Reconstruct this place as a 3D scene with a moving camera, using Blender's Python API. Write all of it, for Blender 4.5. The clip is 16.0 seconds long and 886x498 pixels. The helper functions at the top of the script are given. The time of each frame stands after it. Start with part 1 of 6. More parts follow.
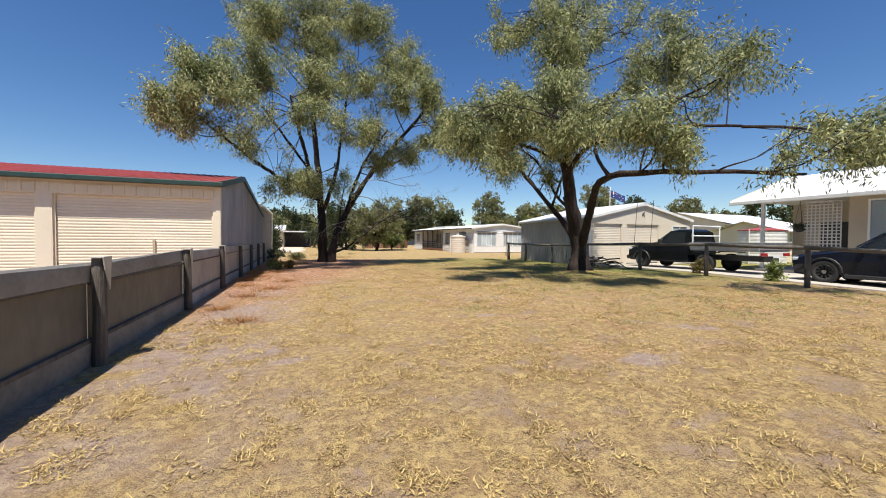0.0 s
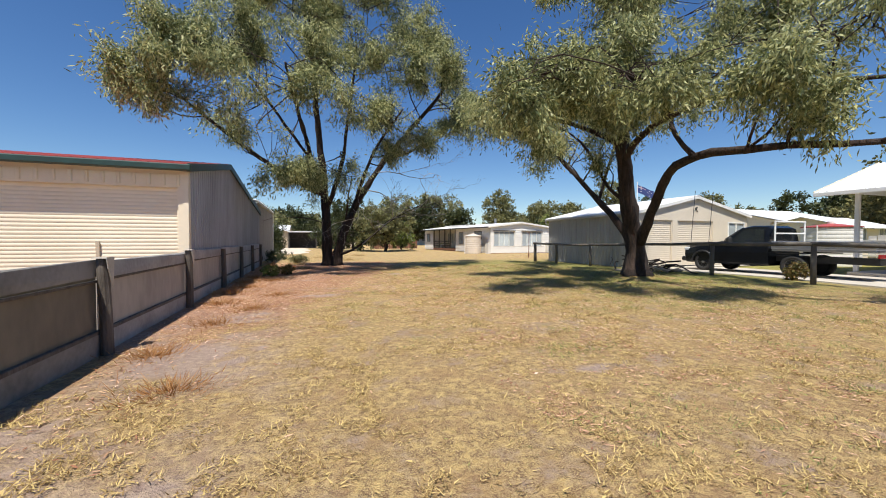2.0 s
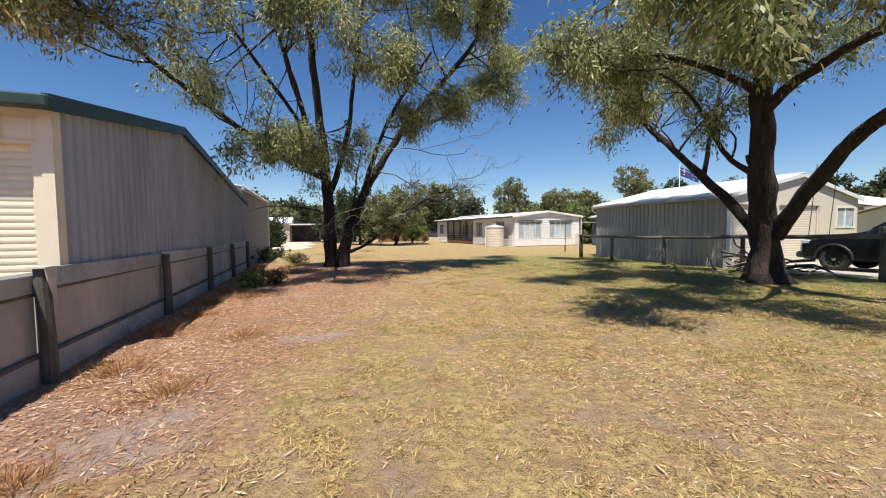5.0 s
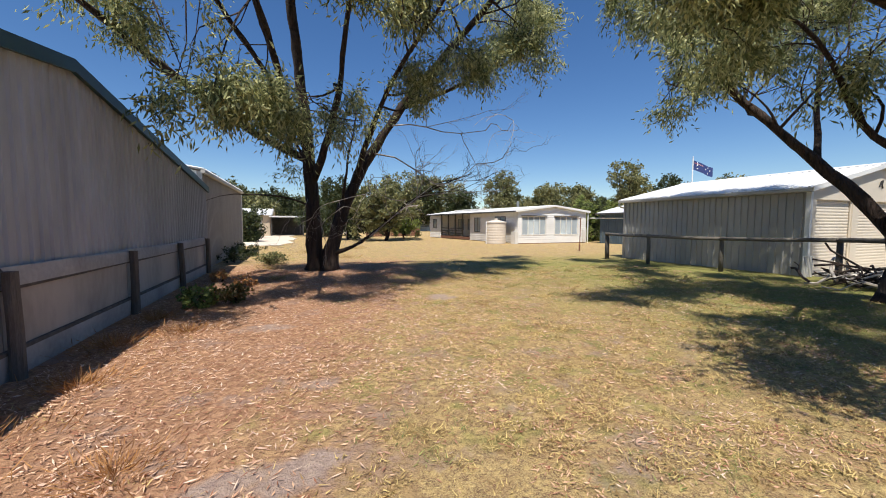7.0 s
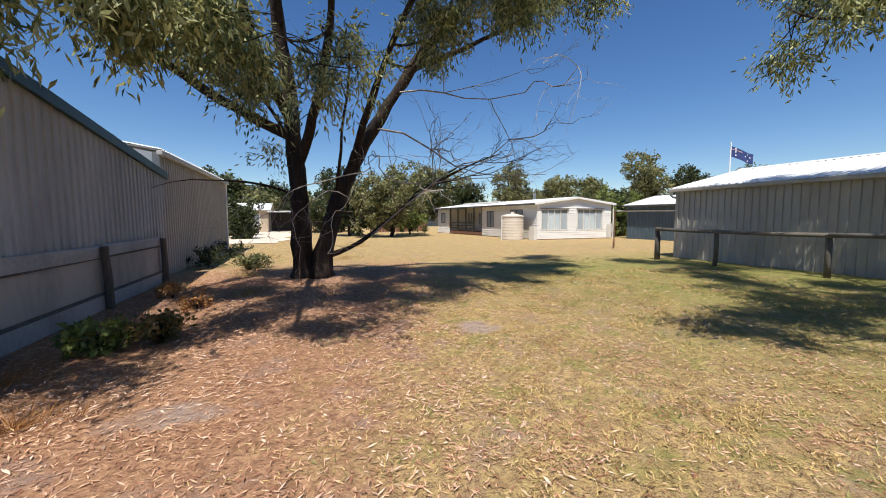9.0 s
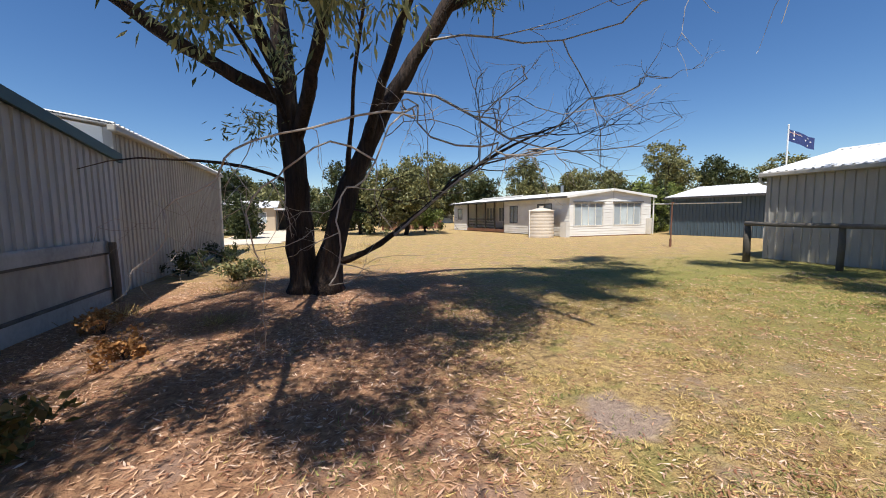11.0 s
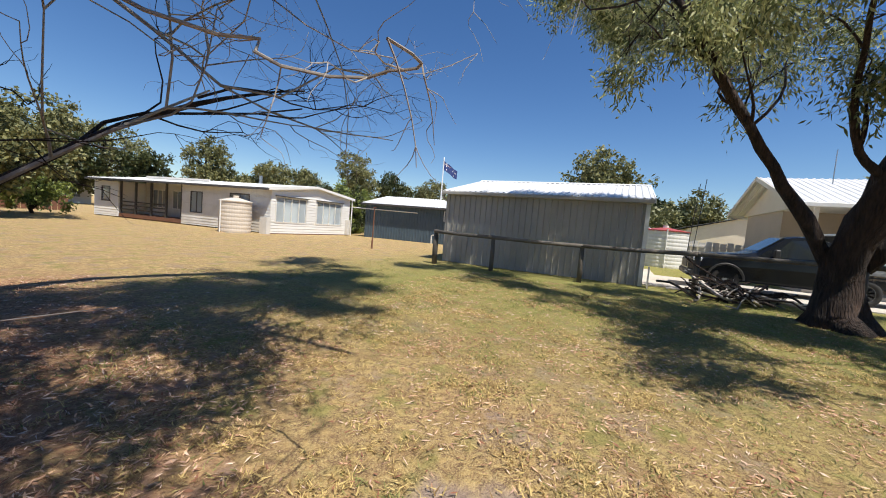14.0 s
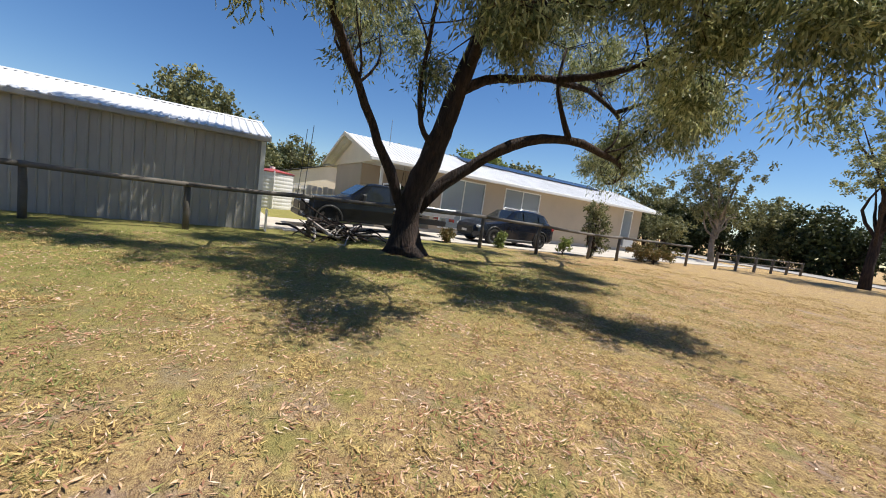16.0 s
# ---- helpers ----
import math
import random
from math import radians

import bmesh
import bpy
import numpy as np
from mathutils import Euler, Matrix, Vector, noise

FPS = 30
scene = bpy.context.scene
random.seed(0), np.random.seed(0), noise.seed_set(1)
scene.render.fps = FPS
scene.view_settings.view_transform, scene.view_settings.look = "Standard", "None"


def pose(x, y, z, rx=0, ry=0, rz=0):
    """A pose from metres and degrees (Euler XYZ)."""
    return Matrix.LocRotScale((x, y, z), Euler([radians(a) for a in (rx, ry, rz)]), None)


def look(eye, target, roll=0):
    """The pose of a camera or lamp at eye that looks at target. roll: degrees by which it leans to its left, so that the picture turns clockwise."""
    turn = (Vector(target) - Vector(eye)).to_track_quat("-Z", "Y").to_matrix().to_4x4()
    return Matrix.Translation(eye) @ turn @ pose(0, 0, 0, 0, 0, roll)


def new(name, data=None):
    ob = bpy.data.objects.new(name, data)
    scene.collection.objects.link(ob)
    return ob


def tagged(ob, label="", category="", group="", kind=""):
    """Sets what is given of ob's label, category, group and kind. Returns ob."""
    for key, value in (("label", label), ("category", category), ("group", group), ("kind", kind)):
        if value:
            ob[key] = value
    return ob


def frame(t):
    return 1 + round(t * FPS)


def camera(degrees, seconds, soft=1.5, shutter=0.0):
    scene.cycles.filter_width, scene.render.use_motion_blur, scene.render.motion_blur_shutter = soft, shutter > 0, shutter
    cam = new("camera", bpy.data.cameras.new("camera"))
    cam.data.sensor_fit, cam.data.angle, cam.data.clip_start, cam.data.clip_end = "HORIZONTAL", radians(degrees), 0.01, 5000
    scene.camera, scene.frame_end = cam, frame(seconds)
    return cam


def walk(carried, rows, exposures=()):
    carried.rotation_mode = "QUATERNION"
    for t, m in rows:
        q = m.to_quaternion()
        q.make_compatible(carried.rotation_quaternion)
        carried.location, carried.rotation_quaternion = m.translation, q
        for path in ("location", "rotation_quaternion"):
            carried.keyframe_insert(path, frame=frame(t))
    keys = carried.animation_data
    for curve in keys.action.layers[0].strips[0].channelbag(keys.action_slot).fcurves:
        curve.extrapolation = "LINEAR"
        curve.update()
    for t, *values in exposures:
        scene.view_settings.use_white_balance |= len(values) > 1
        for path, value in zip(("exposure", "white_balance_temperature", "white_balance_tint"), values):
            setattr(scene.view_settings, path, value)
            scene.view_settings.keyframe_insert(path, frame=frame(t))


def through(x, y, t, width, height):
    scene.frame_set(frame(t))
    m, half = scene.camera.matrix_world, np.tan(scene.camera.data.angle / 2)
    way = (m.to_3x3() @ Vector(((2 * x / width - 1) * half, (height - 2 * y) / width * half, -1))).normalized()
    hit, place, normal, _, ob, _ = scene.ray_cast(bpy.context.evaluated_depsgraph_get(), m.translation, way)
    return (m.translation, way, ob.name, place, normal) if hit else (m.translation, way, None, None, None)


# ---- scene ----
cam = camera(99.8, 16.0, 1.0)
PATH = [
    (0, (0.565, 0.082, 1.347), (1.273, 1.952, 1.296), 0.4),
    (0.5, (0.63, 0.818, 1.327), (1.379, 2.672, 1.28), 0.7),
    (1, (0.683, 1.513, 1.336), (1.439, 3.364, 1.289), 0.6),
    (1.5, (0.782, 2.185, 1.332), (1.514, 4.046, 1.28), 0.4),
    (2, (0.806, 2.865, 1.358), (1.483, 4.746, 1.305), 0.1),
    (2.5, (0.885, 3.554, 1.343), (1.526, 5.448, 1.285), -0.3),
    (3, (0.93, 4.232, 1.42), (1.544, 6.134, 1.362), -0.3),
    (3.5, (0.96, 4.847, 1.447), (1.584, 6.747, 1.385), -0.5),
    (4, (0.994, 5.467, 1.453), (1.632, 7.362, 1.386), -0.5),
    (4.2, (1.054, 5.719, 1.449), (1.684, 7.616, 1.375), -0.7),
    (6.3, (1.09, 8.817, 1.546), (1.804, 10.681, 1.421), 0.1),
    (6.5, (1.109, 9.104, 1.561), (1.828, 10.966, 1.437), 0.2),
    (7, (1.2, 9.795, 1.554), (1.922, 11.655, 1.418), 0.1),
    (7.5, (1.278, 10.491, 1.543), (1.982, 12.357, 1.396), -0.0),
    (8, (1.401, 11.113, 1.536), (2.092, 12.983, 1.382), -0.2),
    (8.5, (1.555, 11.792, 1.551), (2.248, 13.661, 1.39), -0.1),
    (9, (1.734, 12.453, 1.539), (2.433, 14.32, 1.374), -0.2),
    (9.5, (1.895, 13.104, 1.521), (2.579, 14.976, 1.352), -0.4),
    (9.7, (1.934, 13.356, 1.5), (2.568, 15.245, 1.326), -0.6),
    (11.8, (1.939, 15.922, 1.448), (2.599, 17.801, 1.265), -0.9),
    (12, (1.984, 16.057, 1.422), (2.65, 17.935, 1.254), -1.0),
    (12.5, (2.093, 16.347, 1.437), (2.931, 18.155, 1.268), -0.1),
    (13, (2.236, 16.509, 1.419), (3.366, 18.151, 1.256), 1.2),
    (13.5, (2.34, 16.59, 1.407), (3.85, 17.894, 1.264), 3.2),
    (14, (2.405, 16.64, 1.392), (4.203, 17.505, 1.257), 4.8),
    (14.5, (2.502, 16.667, 1.377), (4.454, 17.066, 1.194), 5.9),
    (15, (2.738, 16.743, 1.347), (4.723, 16.751, 1.101), 6.7),
    (15.5, (2.966, 16.851, 1.349), (4.896, 16.385, 1.106), 7.3),
    (16, (3.205, 17.025, 1.366), (4.903, 15.991, 1.147), 7.9),
]
walk(cam, [(t, look(eye, target, roll)) for t, eye, target, roll in PATH])

# ---- light: a high clear-day sun, blue sky ----
SUN_FROM = Vector((-0.21, -0.42, 1.0)).normalized()
sun_data = bpy.data.lights.new("sun", "SUN")
sun_data.energy, sun_data.angle, sun_data.color = 5.0, radians(0.53), (1.0, 0.955, 0.87)
sun = new("sun", sun_data)
sun.matrix_world = look((SUN_FROM * 60)[:], (0, 0, 0))
world = bpy.data.worlds.new("sky")
scene.world = world
world.use_nodes = True
wn = world.node_tree
sky = wn.nodes.new("ShaderNodeTexSky")
sky.sky_type, sky.sun_disc = "NISHITA", False
sky.sun_elevation = math.asin(SUN_FROM.z)
sky.sun_rotation = math.atan2(SUN_FROM.x, SUN_FROM.y)
sky.air_density, sky.dust_density, sky.ozone_density = 1.0, 0.0, 4.0
deep = wn.nodes.new("ShaderNodeHueSaturation")
deep.inputs["Hue"].default_value, deep.inputs["Saturation"].default_value = 0.506, 1.2
wn.links.new(sky.outputs[0], deep.inputs["Color"])
wn.links.new(deep.outputs[0], wn.nodes["Background"].inputs[0])
wn.nodes["Background"].inputs[1].default_value = 0.09
scene.view_settings.exposure = 0.4


# ---- materials ----
def mat(name, c1, c2=None, rough=0.7, metal=0.0, scale=4.0, fine=60.0, bump=0.0, stretch=(1, 1, 1), spec=0.5, island=0.0, objrand=0.0):
    """Two-scale colour variation between c1 and c2, fine relief."""
    m = bpy.data.materials.new(name)
    m.use_nodes = True
    n, l = m.node_tree.nodes, m.node_tree.links
    b = n["Principled BSDF"]
    b.inputs["Roughness"].default_value, b.inputs["Metallic"].default_value = rough, metal
    b.inputs["Specular IOR Level"].default_value = spec
    c2 = c2 or tuple(v * 0.8 for v in c1)
    geo = n.new("ShaderNodeNewGeometry")
    mp = n.new("ShaderNodeMapping")
    mp.inputs["Scale"].default_value = stretch
    l.new(geo.outputs["Position"], mp.inputs[0])
    n1, n2 = n.new("ShaderNodeTexNoise"), n.new("ShaderNodeTexNoise")
    n1.inputs["Scale"].default_value, n1.inputs["Detail"].default_value = scale, 4
    n2.inputs["Scale"].default_value, n2.inputs["Detail"].default_value = fine, 3
    l.new(mp.outputs[0], n1.inputs["Vector"])
    l.new(mp.outputs[0], n2.inputs["Vector"])
    add = n.new("ShaderNodeMath")
    add.operation = "MULTIPLY_ADD"
    l.new(n2.outputs[0], add.inputs[0])
    add.inputs[1].default_value = 0.45
    l.new(n1.outputs[0], add.inputs[2])
    fac = add.outputs[0]
    if island or objrand:
        src = geo.outputs["Random Per Island"]
        if objrand:
            src = n.new("ShaderNodeObjectInfo").outputs["Random"]
        a2 = n.new("ShaderNodeMath")
        a2.operation = "MULTIPLY_ADD"
        l.new(src, a2.inputs[0])
        a2.inputs[1].default_value = island or objrand
        l.new(fac, a2.inputs[2])
        a3 = n.new("ShaderNodeMath")
        a3.operation = "SUBTRACT"
        l.new(a2.outputs[0], a3.inputs[0])
        a3.inputs[1].default_value = (island or objrand) * 0.5
        fac = a3.outputs[0]
    mr = n.new("ShaderNodeMapRange")
    mr.inputs[1].default_value, mr.inputs[2].default_value = 0.5, 0.95
    l.new(fac, mr.inputs[0])
    mix = n.new("ShaderNodeMix")
    mix.data_type = "RGBA"
    mix.inputs[6].default_value, mix.inputs[7].default_value = (*c1, 1), (*c2, 1)
    l.new(mr.outputs[0], mix.inputs[0])
    l.new(mix.outputs[2], b.inputs["Base Color"])
    if bump:
        bn = n.new("ShaderNodeBump")
        bn.inputs["Strength"].default_value, bn.inputs["Distance"].default_value = min(1.0, bump), 0.02 * max(1.0, bump)
        l.new(n2.outputs[0], bn.inputs["Height"])
        l.new(bn.outputs[0], b.inputs["Normal"])
    return m


def leaf_mat(name, c1, c2, through=0.35, rough=0.5, scale=0.7, fine=6):
    m = mat(name, c1, c2, rough=rough, scale=scale, fine=fine, island=0.9, spec=0.35)
    n, l = m.node_tree.nodes, m.node_tree.links
    b = n["Principled BSDF"]
    tr = n.new("ShaderNodeBsdfTranslucent")
    mx = n.new("ShaderNodeMixShader")
    mx.inputs[0].default_value = through
    l.new(b.inputs["Base Color"].links[0].from_socket, tr.inputs[0])
    l.new(b.outputs[0], mx.inputs[1])
    l.new(tr.outputs[0], mx.inputs[2])
    l.new(mx.outputs[0], n["Material Output"].inputs[0])
    return m


def glass_mat(name, tint, rough=0.03):
    m = bpy.data.materials.new(name)
    m.use_nodes = True
    b = m.node_tree.nodes["Principled BSDF"]
    b.inputs["Base Color"].default_value = (*tint, 1)
    b.inputs["Roughness"].default_value, b.inputs["IOR"].default_value = rough, 1.5
    b.inputs["Transmission Weight"].default_value = 0.6
    return m


def ground_mat():
    """Dry lawn: straw, bare grey sand, red leaf litter by the fence and a greener stretch near the shed."""
    m = bpy.data.materials.new("dry_lawn")
    m.use_nodes = True
    n, l = m.node_tree.nodes, m.node_tree.links
    b = n["Principled BSDF"]
    b.inputs["Roughness"].default_value, b.inputs["Specular IOR Level"].default_value = 0.95, 0.1
    pos = n.new("ShaderNodeNewGeometry").outputs["Position"]

    def noise_tex(scale, detail=4, rough=0.55, dist=0.0):
        t = n.new("ShaderNodeTexNoise")
        t.inputs["Scale"].default_value, t.inputs["Detail"].default_value = scale, detail
        t.inputs["Roughness"].default_value, t.inputs["Distortion"].default_value = rough, dist
        l.new(pos, t.inputs["Vector"])
        return t.outputs[0]

    def ramp(v, a, z):
        r = n.new("ShaderNodeMapRange")
        r.inputs[1].default_value, r.inputs[2].default_value = a, z
        l.new(v, r.inputs[0])
        return r.outputs[0]

    def op(kind, a, c):
        o = n.new("ShaderNodeMath")
        o.operation = kind
        for i, v in enumerate((a, c)):
            if isinstance(v, (int, float)):
                o.inputs[i].default_value = v
            else:
                l.new(v, o.inputs[i])
        return o.outputs[0]

    def blend(f, a, c):
        x = n.new("ShaderNodeMix")
        x.data_type = "RGBA"
        l.new(f, x.inputs[0])
        for i, v in ((6, a), (7, c)):
            if isinstance(v, tuple):
                x.inputs[i].default_value = (*v, 1)
            else:
                l.new(v, x.inputs[i])
        return x.outputs[2]

    sep = n.new("ShaderNodeSeparateXYZ")
    l.new(pos, sep.inputs[0])
    X, Y = sep.outputs[0], sep.outputs[1]
    big, mid, fine, tiny = noise_tex(0.35), noise_tex(1.6, 5, 0.65), noise_tex(14, 5, 0.7, 0.6), noise_tex(90, 3, 0.7)
    straw = blend(ramp(fine, 0.43, 0.62), STRAW_A, STRAW_B)
    straw = blend(ramp(tiny, 0.42, 0.7), straw, STRAW_C)
    # thatch of uneven age: browner areas among the yellow
    straw = blend(op("MULTIPLY", ramp(noise_tex(2.3, 5, 0.7, 0.4), 0.48, 0.66), 0.62), straw, THATCH)
    # sand shows through in worn patches
    worn = op("MULTIPLY", ramp(mid, 0.53, 0.63), ramp(fine, 0.38, 0.58))
    col = blend(op("MULTIPLY", worn, 0.75), straw, SAND)
    # green growth toward the shed fence
    gx = ramp(op("ADD", X, op("MULTIPLY", big, 6.0)), 8.0, 12.5)
    gy = op("MULTIPLY", ramp(Y, 6.0, 11.0), ramp(Y, 26.0, 21.0))
    green = op("MULTIPLY", op("MULTIPLY", gx, gy), ramp(fine, 0.3, 0.55))
    green = op("MAXIMUM", op("MULTIPLY", green, 0.9), op("MULTIPLY", ramp(noise_tex(2.6, 3), 0.52, 0.66), op("MULTIPLY", ramp(Y, 7.0, 13.0), 0.55)))
    col = blend(green, col, GREEN)
    # leaf litter along the fence and under the tree
    edge = op("SUBTRACT", op("ADD", op("MULTIPLY", op("SUBTRACT", Y, 13.0), 0.36), 1.7), X)
    edge = op("ADD", edge, op("MULTIPLY", op("SUBTRACT", mid, 0.5), 4.5))
    lit = op("MULTIPLY", ramp(edge, -0.4, 0.9), op("MULTIPLY", ramp(Y, 6.0, 10.0), ramp(Y, 27.0, 22.5)))
    lit = op("MULTIPLY", lit, ramp(X, 6.5, 4.5))
    red = blend(ramp(fine, 0.35, 0.65), LITTER_A, LITTER_B)
    red = blend(op("MULTIPLY", ramp(mid, 0.55, 0.68), 0.7), red, SAND)
    col = blend(op("MULTIPLY", lit, 0.9), col, red)
    # bare sand near the fence at the start of the walk
    att = n.new("ShaderNodeAttribute")
    att.attribute_name = "bare"
    spot = ramp(op("ADD", att.outputs["Fac"], op("MULTIPLY", op("SUBTRACT", mid, 0.5), 0.9)), 0.35, 0.6)
    bare = op("MULTIPLY", ramp(op("ADD", X, op("MULTIPLY", mid, 3.0)), 2.3, 1.1), op("MULTIPLY", ramp(Y, 12.0, 9.0), ramp(noise_tex(0.9, 4), 0.42, 0.58)))
    col = blend(op("MULTIPLY", op("MAXIMUM", bare, spot), 0.85), col, blend(ramp(fine, 0.35, 0.7), SAND, PALE_SAND))
    l.new(col, b.inputs["Base Color"])
    bm_ = n.new("ShaderNodeBump")
    bm_.inputs["Strength"].default_value, bm_.inputs["Distance"].default_value = 0.9, 0.05
    l.new(op("ADD", fine, op("MULTIPLY", tiny, 0.6)), bm_.inputs["Height"])
    l.new(bm_.outputs[0], b.inputs["Normal"])
    return m


STRAW_A, STRAW_B, STRAW_C = (0.21, 0.125, 0.075), (0.58, 0.40, 0.17), (0.70, 0.53, 0.25)
THATCH = (0.36, 0.225, 0.12)
SAND, PALE_SAND, GREEN = (0.34, 0.25, 0.22), (0.52, 0.40, 0.325), (0.235, 0.255, 0.065)
LITTER_A, LITTER_B = (0.27, 0.135, 0.085), (0.58, 0.33, 0.20)
M_GROUND = ground_mat()
M_CONCRETE = mat("concrete", (0.55, 0.50, 0.43), (0.42, 0.38, 0.33), 0.9, scale=0.8, fine=35, bump=0.3)
M_ROAD = mat("road_surface", (0.40, 0.37, 0.34), (0.30, 0.28, 0.26), 0.9, scale=0.5, fine=50, bump=0.3)
M_TRACK = mat("pale_gravel", (0.72, 0.62, 0.50), (0.55, 0.46, 0.36), 0.95, scale=0.7, fine=20, bump=0.6)
M_CREAM = mat("cream_steel", (0.80, 0.71, 0.55), (0.72, 0.63, 0.48), 0.45, scale=0.8, fine=9)
M_GREY_STEEL = mat("weathered_grey_steel", (0.46, 0.485, 0.52), (0.29, 0.305, 0.33), 0.55, scale=0.7, fine=5, stretch=(1, 1, 0.25))
M_SHED_STEEL = mat("pale_grey_steel", (0.43, 0.41, 0.38), (0.34, 0.325, 0.30), 0.5, scale=0.9, fine=8, stretch=(1, 1, 0.3))
M_SHED_DARK = mat("mid_grey_door_steel", (0.72, 0.64, 0.52), (0.66, 0.58, 0.47), 0.5, scale=1, fine=9)
M_WHITE_ROOF = mat("white_zinc_roof", (0.78, 0.78, 0.78), (0.62, 0.62, 0.62), 0.4, scale=1.2, fine=14)
M_RED_ROOF = mat("faded_red_roof", (0.42, 0.07, 0.06), (0.30, 0.06, 0.05), 0.5, scale=1, fine=12)
M_GREEN_TRIM = mat("dark_green_trim", (0.025, 0.06, 0.05), (0.02, 0.04, 0.035), 0.45)
M_WHITE = mat("white_paint", (0.82, 0.81, 0.78), (0.74, 0.73, 0.70), 0.55, scale=1, fine=20)
M_OFFWHITE = mat("weathered_white_board", (0.72, 0.70, 0.66), (0.58, 0.55, 0.5), 0.65, scale=1.5, fine=14)
M_BEIGE = mat("beige_render", (0.50, 0.41, 0.30), (0.44, 0.36, 0.265), 0.8, scale=0.8, fine=40, bump=0.1)
M_BLUE_STEEL = mat("slate_blue_steel", (0.075, 0.11, 0.14), (0.055, 0.085, 0.11), 0.5, scale=1, fine=9)
M_SHEET = mat("aged_fibre_cement", (0.25, 0.215, 0.16), (0.16, 0.135, 0.10), 0.9, scale=1.3, fine=10, bump=0.15, stretch=(1, 1, 0.5), objrand=0.2)
M_PALE_SHEET = mat("bleached_fibre_cement", (0.50, 0.46, 0.40), (0.33, 0.30, 0.26), 0.9, scale=1.3, fine=10, bump=0.15, stretch=(1, 1, 0.4), objrand=0.2)
M_PALE_CAP = mat("bleached_grey_capping", (0.48, 0.47, 0.45), (0.30, 0.29, 0.28), 0.85, scale=1.6, fine=16, bump=0.2, objrand=0.15)
M_CAP = mat("weathered_grey_capping", (0.31, 0.29, 0.265), (0.17, 0.16, 0.145), 0.85, scale=1.6, fine=16, bump=0.2, objrand=0.15)
M_OLDPOST = mat("grey_weathered_post", (0.17, 0.145, 0.12), (0.085, 0.07, 0.058), 0.9, scale=4, fine=40, bump=0.6, stretch=(3, 3, 0.4))
M_POSTCAP = mat("bleached_post_top", (0.62, 0.57, 0.48), (0.48, 0.43, 0.36), 0.8, scale=8, fine=60, bump=0.3)
M_RAIL = mat("treated_pine_rail", (0.17, 0.15, 0.125), (0.08, 0.07, 0.06), 0.85, scale=3, fine=50, bump=0.4)
M_BARK = mat("fibrous_dark_bark", (0.07, 0.044, 0.033), (0.018, 0.0125, 0.01), 0.95, scale=5, fine=15, bump=4.0, stretch=(2.4, 2.4, 0.28))
M_TWIG = mat("bleached_dead_twig", (0.46, 0.41, 0.36), (0.27, 0.23, 0.20), 0.85, scale=6, fine=50)
M_TRUNK_PALE = mat("pale_gum_bark", (0.30, 0.25, 0.2), (0.16, 0.13, 0.1), 0.9, scale=3, fine=20, bump=0.5)
M_LEAF = leaf_mat("olive_willow_leaf", (0.50, 0.50, 0.235), (0.13, 0.16, 0.065), 0.36)
M_LEAF_FAR = leaf_mat("far_grey_green_leaf", (0.29, 0.28, 0.12), (0.12, 0.13, 0.055), 0.25)
M_LEAF_DARK = leaf_mat("dark_green_leaf", (0.075, 0.09, 0.03), (0.028, 0.04, 0.014), 0.2)
M_LEAF_BRIGHT = leaf_mat("fresh_green_leaf", (0.30, 0.34, 0.09), (0.13, 0.17, 0.045), 0.35)
M_LEAF_RUST = leaf_mat("rust_green_leaf", (0.26, 0.17, 0.06), (0.12, 0.12, 0.035), 0.3)
M_STRAW = leaf_mat("straw_blade", (0.66, 0.495, 0.205), (0.27, 0.175, 0.07), 0.2, 0.8, 1.7, 12)
M_GREENBLADE = leaf_mat("green_blade", (0.36, 0.36, 0.12), (0.16, 0.18, 0.055), 0.3, 0.7)
M_DEADLEAF = leaf_mat("fallen_leaf", (0.70, 0.44, 0.28), (0.30, 0.13, 0.075), 0.1, 0.75)
M_PALELEAF = leaf_mat("bleached_fallen_leaf", (0.78, 0.58, 0.45), (0.42, 0.24, 0.16), 0.1, 0.75)
M_DEADGRASS = leaf_mat("rust_dead_grass", (0.50, 0.26, 0.10), (0.32, 0.15, 0.05), 0.2, 0.8)
M_GLASS = glass_mat("window_glass", (0.62, 0.68, 0.72))
M_CARGLASS = glass_mat("dark_car_glass", (0.05, 0.06, 0.065))
M_DARKROOM = mat("dim_interior", (0.06, 0.06, 0.06), (0.04, 0.04, 0.04), 0.9)
M_CURTAIN = mat("pale_curtain", (0.66, 0.64, 0.60), (0.5, 0.48, 0.45), 0.9, scale=6, fine=30, stretch=(4, 4, 0.2))
M_NAVY = mat("black_blue_car_paint", (0.012, 0.016, 0.028), (0.01, 0.013, 0.022), 0.18, 0.2)
M_UTE = mat("dark_grey_car_paint", (0.014, 0.016, 0.02), (0.011, 0.013, 0.016), 0.2, 0.4)
M_ALLOY = mat("silver_alloy", (0.55, 0.55, 0.56), (0.45, 0.45, 0.46), 0.35, 0.9, scale=5)
M_TYRE = mat("black_rubber", (0.02, 0.02, 0.02), (0.03, 0.028, 0.026), 0.85)
M_BLACK = mat("black_plastic", (0.018, 0.018, 0.018), (0.025, 0.025, 0.025), 0.55)
M_REDLAMP = mat("red_lamp_lens", (0.35, 0.02, 0.02), (0.28, 0.02, 0.02), 0.2)
M_CLEARLAMP = mat("clear_lamp_lens", (0.6, 0.62, 0.65), (0.5, 0.52, 0.55), 0.15)
